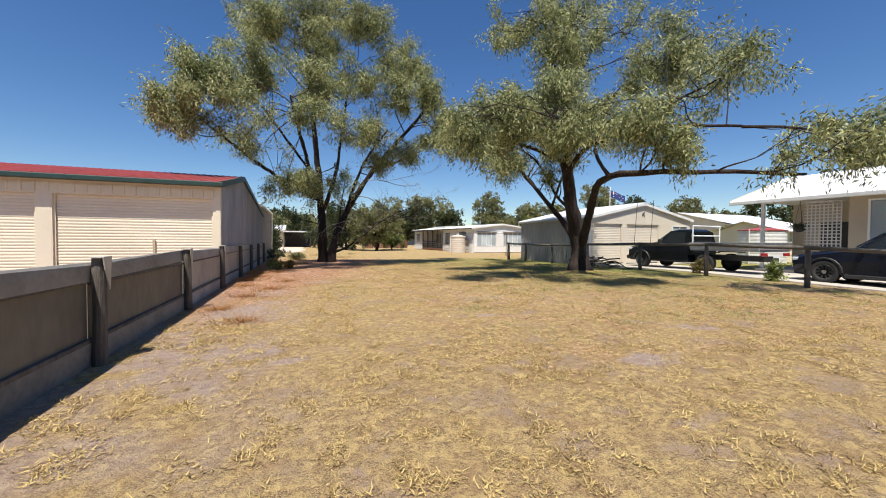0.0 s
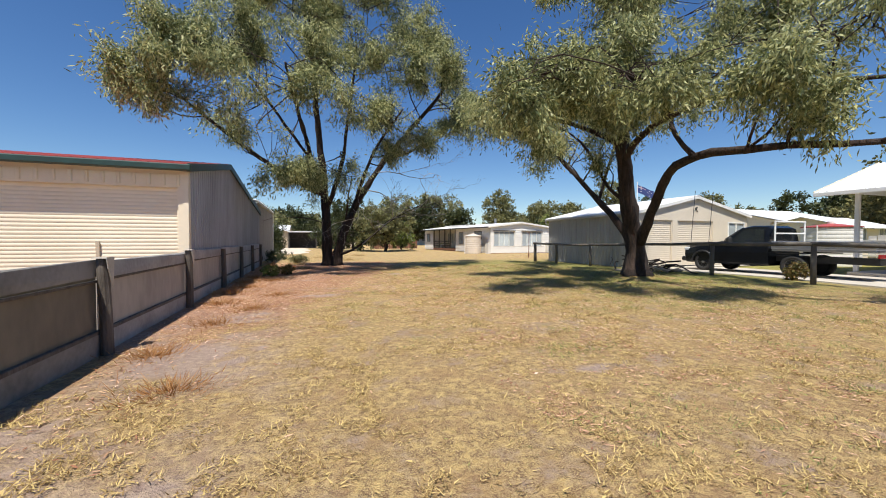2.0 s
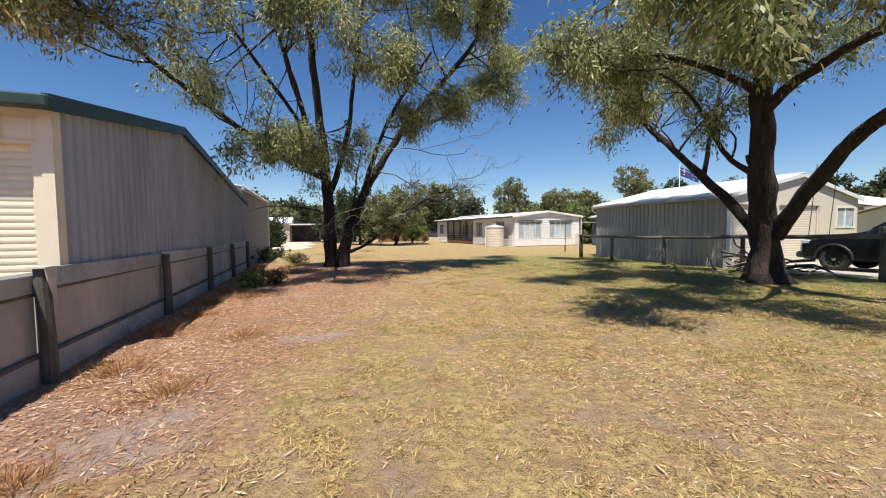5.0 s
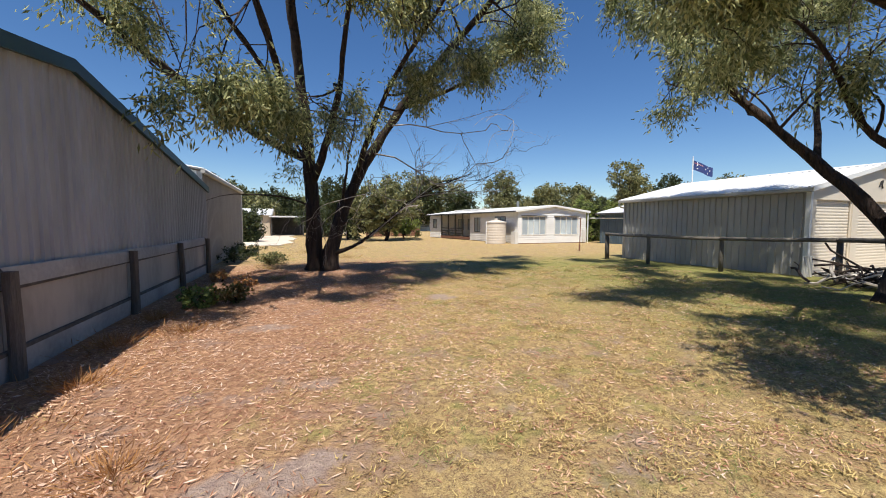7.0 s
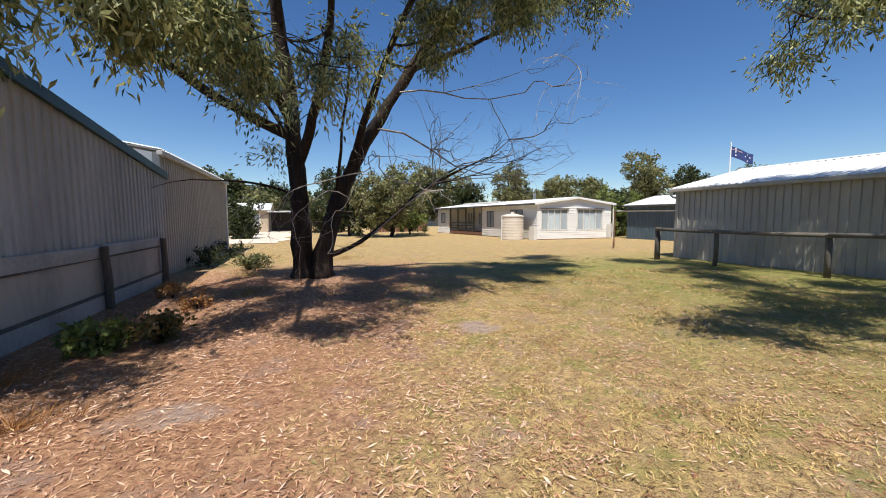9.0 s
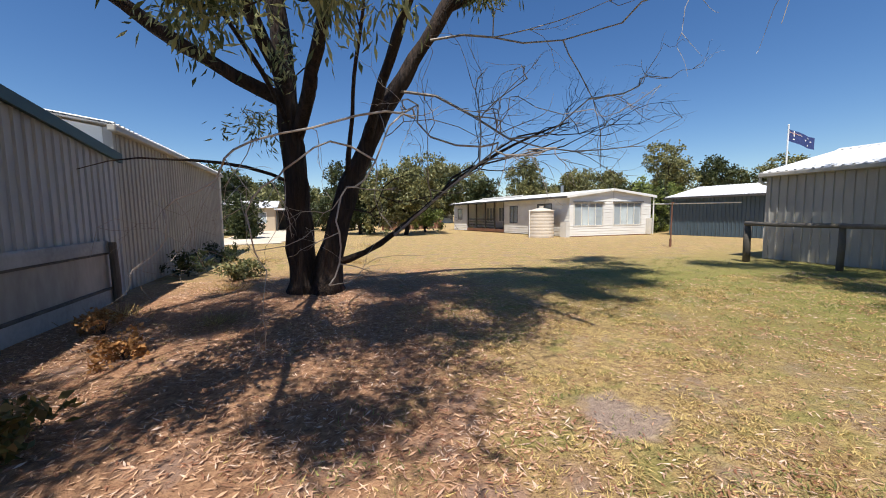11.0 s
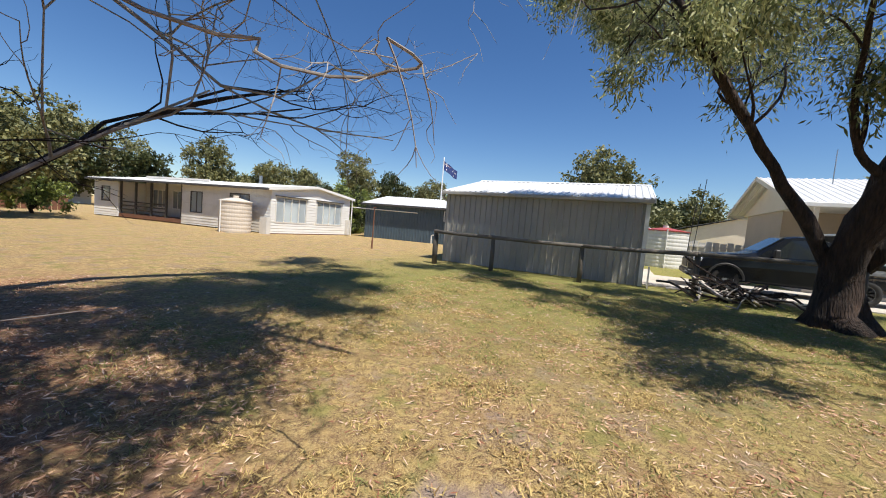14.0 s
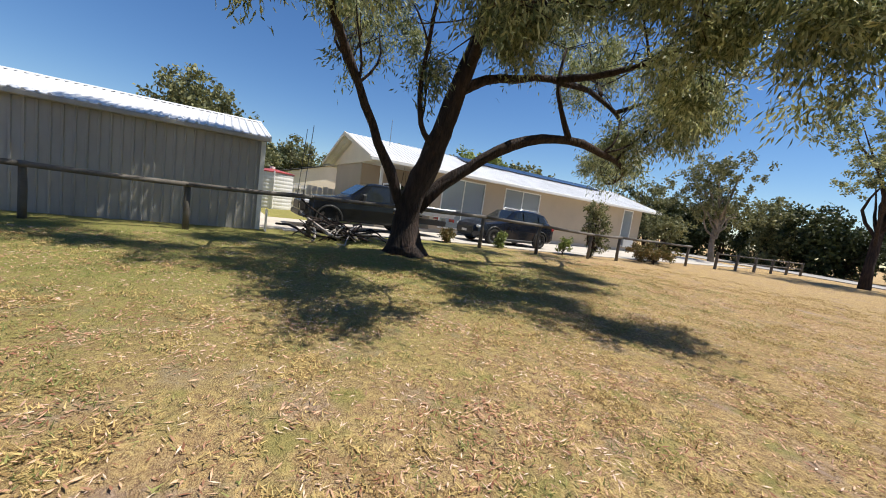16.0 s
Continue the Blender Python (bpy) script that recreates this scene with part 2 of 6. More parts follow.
M_TANK = mat("cream_tank_steel", (0.70, 0.62, 0.52), (0.60, 0.52, 0.43), 0.5, scale=1.5, fine=10)
M_BROWN = mat("red_brown_timber", (0.22, 0.10, 0.06), (0.14, 0.065, 0.04), 0.8, scale=3, fine=30)
M_DKTIMBER = mat("dark_grey_timber", (0.085, 0.08, 0.075), (0.05, 0.047, 0.045), 0.8, scale=3, fine=30)
M_SOLAR = mat("solar_panel_face", (0.02, 0.025, 0.04), (0.025, 0.03, 0.05), 0.15)
M_FLAG = mat("flag_blue_cloth", (0.03, 0.05, 0.17), (0.025, 0.04, 0.14), 0.8)
M_FLAGRED = mat("flag_red_cloth", (0.45, 0.05, 0.06), (0.4, 0.04, 0.05), 0.8)


# ---- building blocks ----
def gz(x, y):
    """Height of the lawn: flat, with a low swell near the rail fence."""
    return 0.13 * math.exp(-((x - 13.5) / 3.6) ** 2 - ((y - 10.5) / 5.0) ** 2)


# worn bare spots of the lawn: centre, half sizes
BARE = [(-0.5, 5.0, 0.9, 0.5), (-0.3, 3.9, 0.35, 0.2), (0.3, 4.5, 0.4, 0.2), (4.3, 3.2, 0.5, 0.25), (3.2, 2.0, 0.5, 0.2), (6.4, 4.2, 0.5, 0.25), (1.0, 13.6, 0.6, 0.35), (-0.4, 7.6, 0.8, 0.8), (-0.2, 10.0, 0.6, 0.8),
        (0.6, 15.8, 0.5, 0.3), (4.0, 17.2, 0.4, 0.4), (2.0, 5.4, 0.3, 0.15), (3.6, 6.0, 0.35, 0.2), (1.0, 12.2, 0.6, 0.25)]


def bareness(x, y):
    b = 0.0
    for cx, cy, rx, ry in BARE:
        b = np.maximum(b, 1.0 - 0.5 * (((x - cx) / rx) ** 2 + ((y - cy) / ry) ** 2))
    return np.maximum(b, 0.0) * (0.62 + 0.45 * np.sin(x * 7.3 + 2 * np.sin(y * 5.1)) * np.sin(y * 8.7 + 2 * np.sin(x * 6.1)))


def finish(name, bm, material, smooth=False):
    me = bpy.data.meshes.new(name)
    bmesh.ops.recalc_face_normals(bm, faces=bm.faces)
    if smooth:
        for f in bm.faces:
            f.smooth = True
    bm.to_mesh(me)
    bm.free()
    me.materials.append(material)
    return me


def part(name, bm, material, parent=None, label="", smooth=False):
    ob = new(name, finish(name, bm, material, smooth))
    if parent:
        ob.parent = parent
        ob.matrix_parent_inverse = parent.matrix_world.inverted()
    return tagged(ob, label)


def thing(name, x, y, z, label, category, group="", kind="", rz=0):
    ob = new(name)
    ob.empty_display_size = 0.2
    ob.matrix_world = pose(x, y, z, 0, 0, rz)
    bpy.context.view_layer.update()
    return tagged(ob, label, category, group, kind)


def box(bm, x0, y0, z0, x1, y1, z1, bevel=0.0, m=None):
    vs = [bm.verts.new((x, y, z)) for x in (x0, x1) for y in (y0, y1) for z in (z0, z1)]
    fs = [bm.faces.new([vs[i] for i in q]) for q in ((0, 1, 3, 2), (4, 6, 7, 5), (0, 4, 5, 1), (2, 3, 7, 6), (0, 2, 6, 4), (1, 5, 7, 3))]
    if bevel:
        bmesh.ops.bevel(bm, geom=list({e for f in fs for e in f.edges}), offset=bevel, segments=1, affect="EDGES")
    if m is not None:
        for v in vs:
            if v.is_valid:
                v.co = m @ v.co
    return bm


def tube(bm, pts, radii, n=8, cap=True, rough=0.0):
    pts = [Vector(p) for p in pts]
    rings, side = [], None
    for i, p in enumerate(pts):
        d = (pts[min(i + 1, len(pts) - 1)] - pts[max(i - 1, 0)]).normalized()
        if side is None:
            side = d.orthogonal().normalized()
        side = (side - d * side.dot(d)).normalized()
        up = d.cross(side)
        r = radii[i] if not isinstance(radii, (int, float)) else radii
        ring = []
        for k in range(n):
            a = 2 * math.pi * k / n
            w = 1 + (rough * noise.noise(p * 1.7 + Vector((math.cos(a) * 2, math.sin(a) * 2, k))) if rough else 0)
            ring.append(bm.verts.new(p + (side * math.cos(a) + up * math.sin(a)) * r * w))
        rings.append(ring)
    for a, b in zip(rings, rings[1:]):
        for k in range(n):
            bm.faces.new((a[k], a[(k + 1) % n], b[(k + 1) % n], b[k]))
    if cap:
        bm.faces.new(rings[0][::-1])
        bm.faces.new(rings[-1])
    return bm


def prism(bm, pts, lift):
    """A closed solid from a polygon and its copy moved by lift."""
    a = [bm.verts.new(p) for p in pts]
    b = [bm.verts.new(Vector(p) + Vector(lift)) for p in pts]
    bm.faces.new(a)
    bm.faces.new(b[::-1])
    for i in range(len(pts)):
        j = (i + 1) % len(pts)
        bm.faces.new((a[i], b[i], b[j], a[j]))
    return bm


def ribbed(bm, o, u, nrm, length, bottom, top, pitch=0.2, depth=0.025, wave=False):
    """Ribbed sheet standing on o along u, ribs proud along nrm; bottom and top are heights as functions of the run."""
    o, u, nrm = Vector(o), Vector(u), Vector(nrm)
    prof = [(k / 6, 0.5 - 0.5 * math.cos(2 * math.pi * k / 6)) for k in range(6)] if wave else [(0, 0), (0.72, 0), (0.79, 1), (0.93, 1)]
    run = [(min((i + f) * pitch, length), d) for i in range(int(length / pitch) + 1) for f, d in prof if (i + f) * pitch < length] + [(length, 0)]
    prev = None
    for s, d in run:
        lo = bm.verts.new(o + u * s + nrm * d * depth + Vector((0, 0, bottom(s))))
        hi = bm.verts.new(o + u * s + nrm * d * depth + Vector((0, 0, top(s))))
        if prev:
            bm.faces.new((prev[0], lo, hi, prev[1]))
        prev = (lo, hi)
    return bm


def roof_sheet(bm, a, b, c, d, pitch=0.2, depth=0.03, thick=0.03):
    """Ribbed roof over the quad a (eave start), b (eave end), c (ridge end), d (ridge start), ribs running from eave to ridge."""
    a, b, c, d = (Vector(v) for v in (a, b, c, d))
    nrm = (b - a).cross(d - a).normalized()
    if nrm.z < 0:
        nrm = -nrm
    L = (b - a).length
    n = int(L / pitch)
    prev = None
    for i in range(n + 1):
        for f, h in ((0, 0), (0.3, 0), (0.42, 1), (0.6, 1), (0.72, 0)):
            s = (i + f) / max(n, 1)
            if s > 1:
                continue
            lo, hi = a.lerp(b, s) + nrm * (h * depth + thick), d.lerp(c, s) + nrm * (h * depth + thick)
            row = [bm.verts.new(v) for v in (lo, hi, hi - nrm * thick, lo - nrm * thick)]
            if prev:
                for q in range(4):
                    bm.faces.new((prev[q], row[q], row[(q + 1) % 4], prev[(q + 1) % 4]))
            prev = row
    return bm


def holed(bm, place, length, z0, z1, thick, holes, board=0.0):
    """A wall with openings (s0, s1, h0, h1). place(s, d, z) gives the world point, d into the wall. board: lap of weatherboards."""
    ss = sorted({0, length, *[v for h in holes for v in h[:2]]})
    zs = sorted({z0, z1, *[v for h in holes for v in h[2:]]})
    for sa, sb in zip(ss, ss[1:]):
        for za, zb in zip(zs, zs[1:]):
            if any(h[0] <= (sa + sb) / 2 <= h[1] and h[2] <= (za + zb) / 2 <= h[3] for h in holes):
                continue
            rows = [(za, zb)]
            if board:
                k0 = math.floor(za / board)
                cuts = [za] + [k * board for k in range(k0 + 1, int(zb / board) + 1) if za < k * board < zb] + [zb]
                rows = list(zip(cuts, cuts[1:]))
            for ra, rb in rows:
                out = (-0.022, -0.002) if board else (0, 0)
                q = [place(s, d, z) for s in (sa, sb) for d, z in ((out[0], ra), (thick, ra), (thick, rb), (out[1], rb))]
                v = [bm.verts.new(p) for p in q]
                for f in ((0, 3, 2, 1), (4, 5, 6, 7), (0, 1, 5, 4), (1, 2, 6, 5), (2, 3, 7, 6), (3, 0, 4, 7)):
                    bm.faces.new([v[i] for i in f])
    bmesh.ops.remove_doubles(bm, verts=bm.verts, dist=0.0005)
    return bm


def mapped_box(bm, place, s0, s1, d0, d1, z0, z1):
    v = [bm.verts.new(place(s, d, z)) for s in (s0, s1) for d, z in ((d0, z0), (d1, z0), (d1, z1), (d0, z1))]
    for f in ((0, 3, 2, 1), (4, 5, 6, 7), (0, 1, 5, 4), (1, 2, 6, 5), (2, 3, 7, 6), (3, 0, 4, 7)):
        bm.faces.new([v[i] for i in f])
    return bm


def window(place, s0, s1, z0, z1, parent, frame_mat, panes=2, curtain=0.0, w=0.06, sill=True):
    """A framed sliding window in a wall, with panes, a dark sheet for the dim room behind and curtains drawn to a part.
    """
    win = part("window", mapped_box(bmesh.new(), place, s0 - w, s1 + w, -0.03, 0.03, z1, z1 + w), frame_mat, parent)
    for a, b, c, d in ((s0 - w, s1 + w, z0 - w, z0), (s0 - w, s0, z0, z1), (s1, s1 + w, z0, z1)):
        part("window_frame", mapped_box(bmesh.new(), place, a, b, -0.03, 0.03, c, d), frame_mat, win)
    step = (s1 - s0) / panes
    for i in range(panes):
        g = part("pane", mapped_box(bmesh.new(), place, s0 + i * step, s0 + (i + 1) * step, 0.012, 0.02, z0, z1), M_GLASS, win)
        g.visible_shadow = False
        if i:
            part("mullion", mapped_box(bmesh.new(), place, s0 + i * step - 0.025, s0 + i * step + 0.025, -0.015, 0.03, z0, z1), frame_mat, win)
    # the dimness behind the panes is put into this sheet's dark colour
    part("dark_room_sheet", mapped_box(bmesh.new(), place, s0 - w, s1 + w, 0.6, 0.65, z0 - w, z1 + w), M_DARKROOM, win)
    if curtain:
        for a, b in ((s0, s0 + step * curtain), (s1 - step * curtain, s1)) if curtain > 0 else ((s0 + step, s1 - step),):
            bm = bmesh.new()
            prev = None
            nn = 24
            for k in range(nn + 1):
                s = a + (b - a) * k / nn
                d = 0.10 + 0.03 * math.sin(k * 1.9)
                row = [bm.verts.new(place(s, d, z0)), bm.verts.new(place(s, d, z1))]
                if prev:
                    bm.faces.new((prev[0], row[0], row[1], prev[1]))
                prev = row
            part("curtain", bm, M_CURTAIN, win, "pale hanging curtain")
    return win


def roller_door(place, s0, s1, z0, z1, parent, material, depth=0.08, pitch=0.085, label=""):
    """A roller door of curved slats lying back in its opening."""
    bm = bmesh.new()
    prev = None
    n = int((z1 - z0) / pitch) * 4
    for k in range(n + 1):
        z = z0 + (z1 - z0) * k / n
        d = depth - 0.009 * abs(math.sin(math.pi * k / 4))
        row = [bm.verts.new(place(s0, d, z)), bm.verts.new(place(s1, d, z))]
        if prev:
            bm.faces.new((prev[0], row[0], row[1], prev[1]))
        prev = row
    door = part("roller_door", bm, material, parent, label)
    for a, b in ((s0, s0 + 0.04), (s1 - 0.04, s1)):
        part("door_track", mapped_box(bmesh.new(), place, a, b, depth - 0.05, depth - 0.025, z0, z1), material, door)
    part("bottom_rail", mapped_box(bmesh.new(), place, s0 + 0.05, s1 - 0.05, depth - 0.045, depth - 0.022, z0, z0 + 0.06), M_BLACK, door)
    return door


def from_arrays(name, verts, faces, material, parent=None, label="", kind=""):
    """One mesh from numpy arrays: verts (n, 3), faces (m, k)."""
    me = bpy.data.meshes.new(name)
    k = faces.shape[1]
    me.vertices.add(len(verts))
    me.vertices.foreach_set("co", verts.astype(np.float32).ravel())
    me.loops.add(faces.size)
    me.loops.foreach_set("vertex_index", faces.astype(np.int32).ravel())
    me.polygons.add(len(faces))
    me.polygons.foreach_set("loop_start", np.arange(0, faces.size, k, dtype=np.int32))
    me.update(calc_edges=True)
    me.materials.append(material)
    ob = new(name, me)
    if parent:
        ob.parent = parent
        ob.matrix_parent_inverse = parent.matrix_world.inverted()
    return tagged(ob, label, kind=kind)


RNG = np.random.default_rng(7)


def leaf_quads(at, along, length, width, rng):
    """Kite-shaped leaves at points, along unit directions, each with a random roll."""
    n = len(at)
    ref = rng.normal(size=(n, 3))
    side = np.cross(along, ref)
    side /= np.linalg.norm(side, axis=1, keepdims=True) + 1e-9
    nrm = np.cross(along, side)
    ln, wd = length[:, None], width[:, None]
    v = np.stack((at, at + along * ln * 0.45 + side * wd * 0.5 + nrm * wd * 0.25, at + along * ln, at + along * ln * 0.45 - side * wd * 0.5 + nrm * wd * 0.25), axis=1).reshape(-1, 3)
    f = np.arange(4 * n).reshape(n, 4)
    return v, f


def bend(p, q, rng, steps=5, wob=0.12, sag=0.0):
    p, q = np.array(p, float), np.array(q, float)
    L = np.linalg.norm(q - p)
    out = []
    w1, w2 = rng.normal(size=3) * wob * L, rng.normal(size=3) * wob * L * 0.5
    for i in range(steps + 1):
        t = i / steps
        s = math.sin(math.pi * t)
        out.append(p + (q - p) * t + w1 * s + w2 * math.sin(2 * math.pi * t) + np.array((0, 0, sag * L * s)))
    return out


def big_tree(name, x, y, label, limbs, lobes, leaves, seed, leaf_len=0.16, leaf_wid=0.035, material=None, droop=0.6, bark=None, per=42):
    """A tree from limbs (name, points, start radius, end radius) and crown lobes (centre, radii, share). Boughs run from the nearest limb
    into each lobe, twigs from the boughs, and leaves hang in sprays about the twigs."""
    rng = np.random.default_rng(seed)
    root = thing(name, x, y, gz(x, y), label, "tree")
    bark = bark or M_BARK
    skeleton = []
    for lname, pts, r0, r1 in limbs:
        bm = bmesh.new()
        dense = []
        for a, b in zip(pts, pts[1:]):
            a, b = Vector(a), Vector(b)
            k = max(2, int((b - a).length / 0.35))
            for i in range(k):
                dense.append(a.lerp(b, i / k))
        dense.append(Vector(pts[-1]))
        for _ in range(3):
            dense = [dense[0]] + [(dense[i - 1] + dense[i] * 2 + dense[i + 1]) / 4 for i in range(1, len(dense) - 1)] + [dense[-1]]
        dense = [p + noise.noise_vector(p * 1.3) * 0.05 * min(1.0, i / 3) for i, p in enumerate(dense)]
        n = len(dense) - 1
        rad = [r0 + (r1 - r0) * (i / n) ** 0.8 for i in range(n + 1)]
        if lname == "trunk":
            rad = [r * (1 + 0.5 * math.exp(-(p.z - gz(x, y)) * 4.0)) for r, p in zip(rad, dense)]
        tube(bm, dense, rad, 14 if r0 > 0.15 else 9, True, 0.42)
        part(lname, bm, bark, root, smooth=True)
        skeleton += [np.array((*p, r)) for p, r in zip(dense[2:], rad[2:])]
    skeleton = np.array(skeleton)
    twigs = bmesh.new()
    spots = []
    for (cx, cy, cz), (rx, ry, rz), share in lobes:
        c, rr = np.array((cx, cy, cz)), np.array((rx, ry, rz))
        nb = max(4, int(8 * share))
        d = np.linalg.norm(skeleton[:, :3] - c, axis=1)
        near = skeleton[np.argsort(d)[:14]]
        tips = []
        for i in range(nb):
            u = rng.normal(size=3)
            u /= np.linalg.norm(u)
            q = c + u * rr * rng.uniform(0.3, 0.9)
            s = near[rng.integers(len(near))]
            path = bend(s[:3], q, rng, 7, 0.13, 0.06)
            r0 = min(s[3] * 0.5, 0.034)
            part("bough", tube(bmesh.new(), path, [r0 + (0.007 - r0) * t / 7 for t in range(8)], 6, False), bark, root, smooth=True)
            tips += path[3:]
        tips = np.array(tips)
        for i in range(int(26 * share)):
            s = tips[rng.integers(len(tips))]
            u = rng.normal(size=3)
            u /= np.linalg.norm(u)
            q = c + u * rr * rng.uniform(0.55, 1.05)
            if np.linalg.norm(q - s) > 2.6:
                q = s + (q - s) * 2.6 / np.linalg.norm(q - s)
            path = bend(s, q, rng, 4, 0.12, 0.03)
            tube(twigs, path, [0.013, 0.011, 0.009, 0.007, 0.004], 4, False)
            spots += [(p, share) for p in path[1:]]
        # outer sprays give the lobe its ragged edge
        for i in range(int(60 * share)):
            u = rng.normal(size=3)
            u /= np.linalg.norm(u)
            q = c + u * rr * rng.uniform(0.5, 1.08)
            if noise.noise(Vector(q) * 0.9) > -0.12:
                spots.append((q, share))
    tagged(part("twig", twigs, bark, root), kind="stuff")
    pts = np.array([p for p, _ in spots if noise.noise(Vector(p) * 1.15 + Vector((seed, 0, 0))) > -0.02])
    n_spray = leaves // per
    pick = pts[rng.integers(len(pts), size=n_spray)] + rng.normal(size=(n_spray, 3)) * (0.13, 0.13, 0.1)
    hang = rng.normal(size=(n_spray, 3)) * 0.55
    hang[:, 2] -= droop
    hang /= np.linalg.norm(hang, axis=1, keepdims=True)
    reach = rng.uniform(0.25, 0.75, size=(n_spray, 1))
    t = rng.uniform(0, 1, size=(n_spray, per, 1))
    at = pick[:, None, :] + hang[:, None, :] * reach[:, None, :] * t + rng.normal(size=(n_spray, per, 3)) * (0.08 + 0.045 * t)
    al = hang[:, None, :] * 0.7 + rng.normal(size=(n_spray, per, 3)) * 0.5
    al[..., 2] -= droop * 0.55
    at, al = at.reshape(-1, 3), al.reshape(-1, 3)
    al /= np.linalg.norm(al, axis=1, keepdims=True)
    v, f = leaf_quads(at, al, rng.uniform(0.6, 1.25, len(at)) * leaf_len, rng.uniform(0.7, 1.3, len(at)) * leaf_wid, rng)
    from_arrays("crown", v, f, material or M_LEAF, root, "drooping narrow olive leaves in ragged sprays")
    return root


def far_tree(name, x, y, label, height, radius, seed, material, trunk_h=0.35, leaves=5200, size=0.36, squash=1.0, bark=None, zbase=0.0, category="tree", group=""):
    """A tree or shrub for the distance: tapered trunk, forks and a broken crown of many leaf clumps."""
    rng = np.random.default_rng(seed)
    root = thing(name, x, y, zbase, label, category, group)
    h0 = height * trunk_h
    bm = bmesh.new()
    top = (x + rng.normal() * 0.1 * radius, y + rng.normal() * 0.1 * radius, zbase + height * 0.8)
    tube(bm, bend((x, y, zbase - 0.05), top, rng, 8, 0.04), [max(0.02, height * 0.028 * (1 - i / 10)) for i in range(9)], 8, True, 0.3)
    part("trunk", bm, bark or M_BARK, root, smooth=True)
    single = name in ("tall_gum", "bushy_tree")
    bm = bmesh.new()
    cs = []
    for i in range(14):
        a = rng.uniform(0, 2 * math.pi)
        k = rng.uniform(0.15, 0.75) * radius
        z = zbase + h0 + (height - h0) * rng.uniform(0.12, 0.84)
        c = np.array((x + k * math.cos(a), y + k * math.sin(a), z))
        cs.append(c)
        limb = bmesh.new() if single else bm
        tube(limb, bend((x, y, zbase + h0 * rng.uniform(0.6, 1.3)), c, rng, 5, 0.1), [height * 0.011, height * 0.009, height * 0.008, height * 0.006, height * 0.004, height * 0.002], 5, False)
        if single:
            part("limb", limb, bark or M_BARK, root, smooth=True)
    if single:
        bm.free()
    else:
        tagged(part("limbs", bm, bark or M_BARK, root, smooth=True), kind="stuff")
    cs = np.array(cs)
    n_cl = leaves // 40
    ci = cs[rng.integers(len(cs), size=n_cl)]
    u = rng.normal(size=(n_cl, 3))
    u /= np.linalg.norm(u, axis=1, keepdims=True)
    rad = np.array((radius * 0.52, radius * 0.52, (height - h0) * 0.2 * squash))
    cl = ci + u * rad * rng.uniform(0.35, 1.0, size=(n_cl, 1)) ** 0.6
    cl[:, 2] = np.maximum(cl[:, 2], zbase + h0 * 0.55 + 0.05)
    at = (cl[:, None, :] + rng.normal(size=(n_cl, 40, 3)) * size * 0.62).reshape(-1, 3)
    at[:, 2] = np.maximum(at[:, 2], zbase + 0.05)
    al = rng.normal(size=at.shape)
    al[:, 2] -= 0.3
    al /= np.linalg.norm(al, axis=1, keepdims=True)
    v, f = leaf_quads(at, al, rng.uniform(0.6, 1.3, len(at)) * size, rng.uniform(0.6, 1.3, len(at)) * size * 0.58, rng)
    from_arrays("crown", v, f, material, root)
    return root


# ---- ground ----
def ground_sheet():
    xs = np.unique(np.concatenate((np.linspace(-900, -40, 14), np.arange(-40, -3, 2.0), np.arange(-3, 20, 0.25), np.arange(20, 60, 2.0), np.linspace(60, 900, 14))))
    ys = np.unique(np.concatenate((np.linspace(-900, -40, 14), np.arange(-40, -3, 2.0), np.arange(-3, 30, 0.25), np.arange(30, 80, 2.0), np.linspace(80, 900, 14))))
    v = np.array([(x, y, gz(x, y) + (0.018 * noise.noise(Vector((x * 0.9, y * 0.9, 0))) if -3 < x < 20 and -3 < y < 30 else 0)) for y in ys for x in xs])
    w, h = len(xs), len(ys)
    i = (np.arange(h - 1)[:, None] * w + np.arange(w - 1)[None, :]).ravel()
    f = np.stack((i, i + 1, i + w + 1, i + w), axis=1)
    ob = from_arrays("ground", v, f, M_GROUND)
    ob.data.attributes.new("bare", "FLOAT", "POINT").data.foreach_set("value", bareness(v[:, 0], v[:, 1]).astype(np.float32))
    return tagged(ob, "dry straw-yellow lawn with bare sandy patches and leaf litter", "lawn", kind="structure")


ground_sheet()


def strip(name, material, x0, x1, y0, y1, z, label, category, edge=0.0, step=1.0):
    bm = bmesh.new()
    ny = max(1, int((y1 - y0) / step))
    prev = None
    for k in range(ny + 1):
        y = y0 + (y1 - y0) * k / ny
        a = x0 + edge * noise.noise(Vector((3.1, y * 0.35, 0)))
        b = x1 + edge * noise.noise(Vector((9.7, y * 0.35, 0)))
        row = [bm.verts.new(p) for p in ((a, y, gz(a, y) - 0.1), (a, y, gz(a, y) + z), (b, y, gz(b, y) + z), (b, y, gz(b, y) - 0.1))]
        if prev:
            for q in range(3):
                bm.faces.new((prev[q], prev[q + 1], row[q + 1], row[q]))
        prev = row
    return tagged(part(name, bm, material), label, category, kind="structure")


strip("driveway", M_CONCRETE, 15.0, 19.85, -17.0, 15.4, 0.035, "pale concrete driveway beside the house", "driveway")
strip("shed_apron", M_CONCRETE, 15.3, 22.6, 15.42, 16.0, 0.045, "pale concrete apron before the shed", "driveway")
strip("gravel_track", M_TRACK, -4.2, 0.6, 38.0, 64.0, 0.03, "pale sandy gravel track behind the sheds", "track", 0.8)


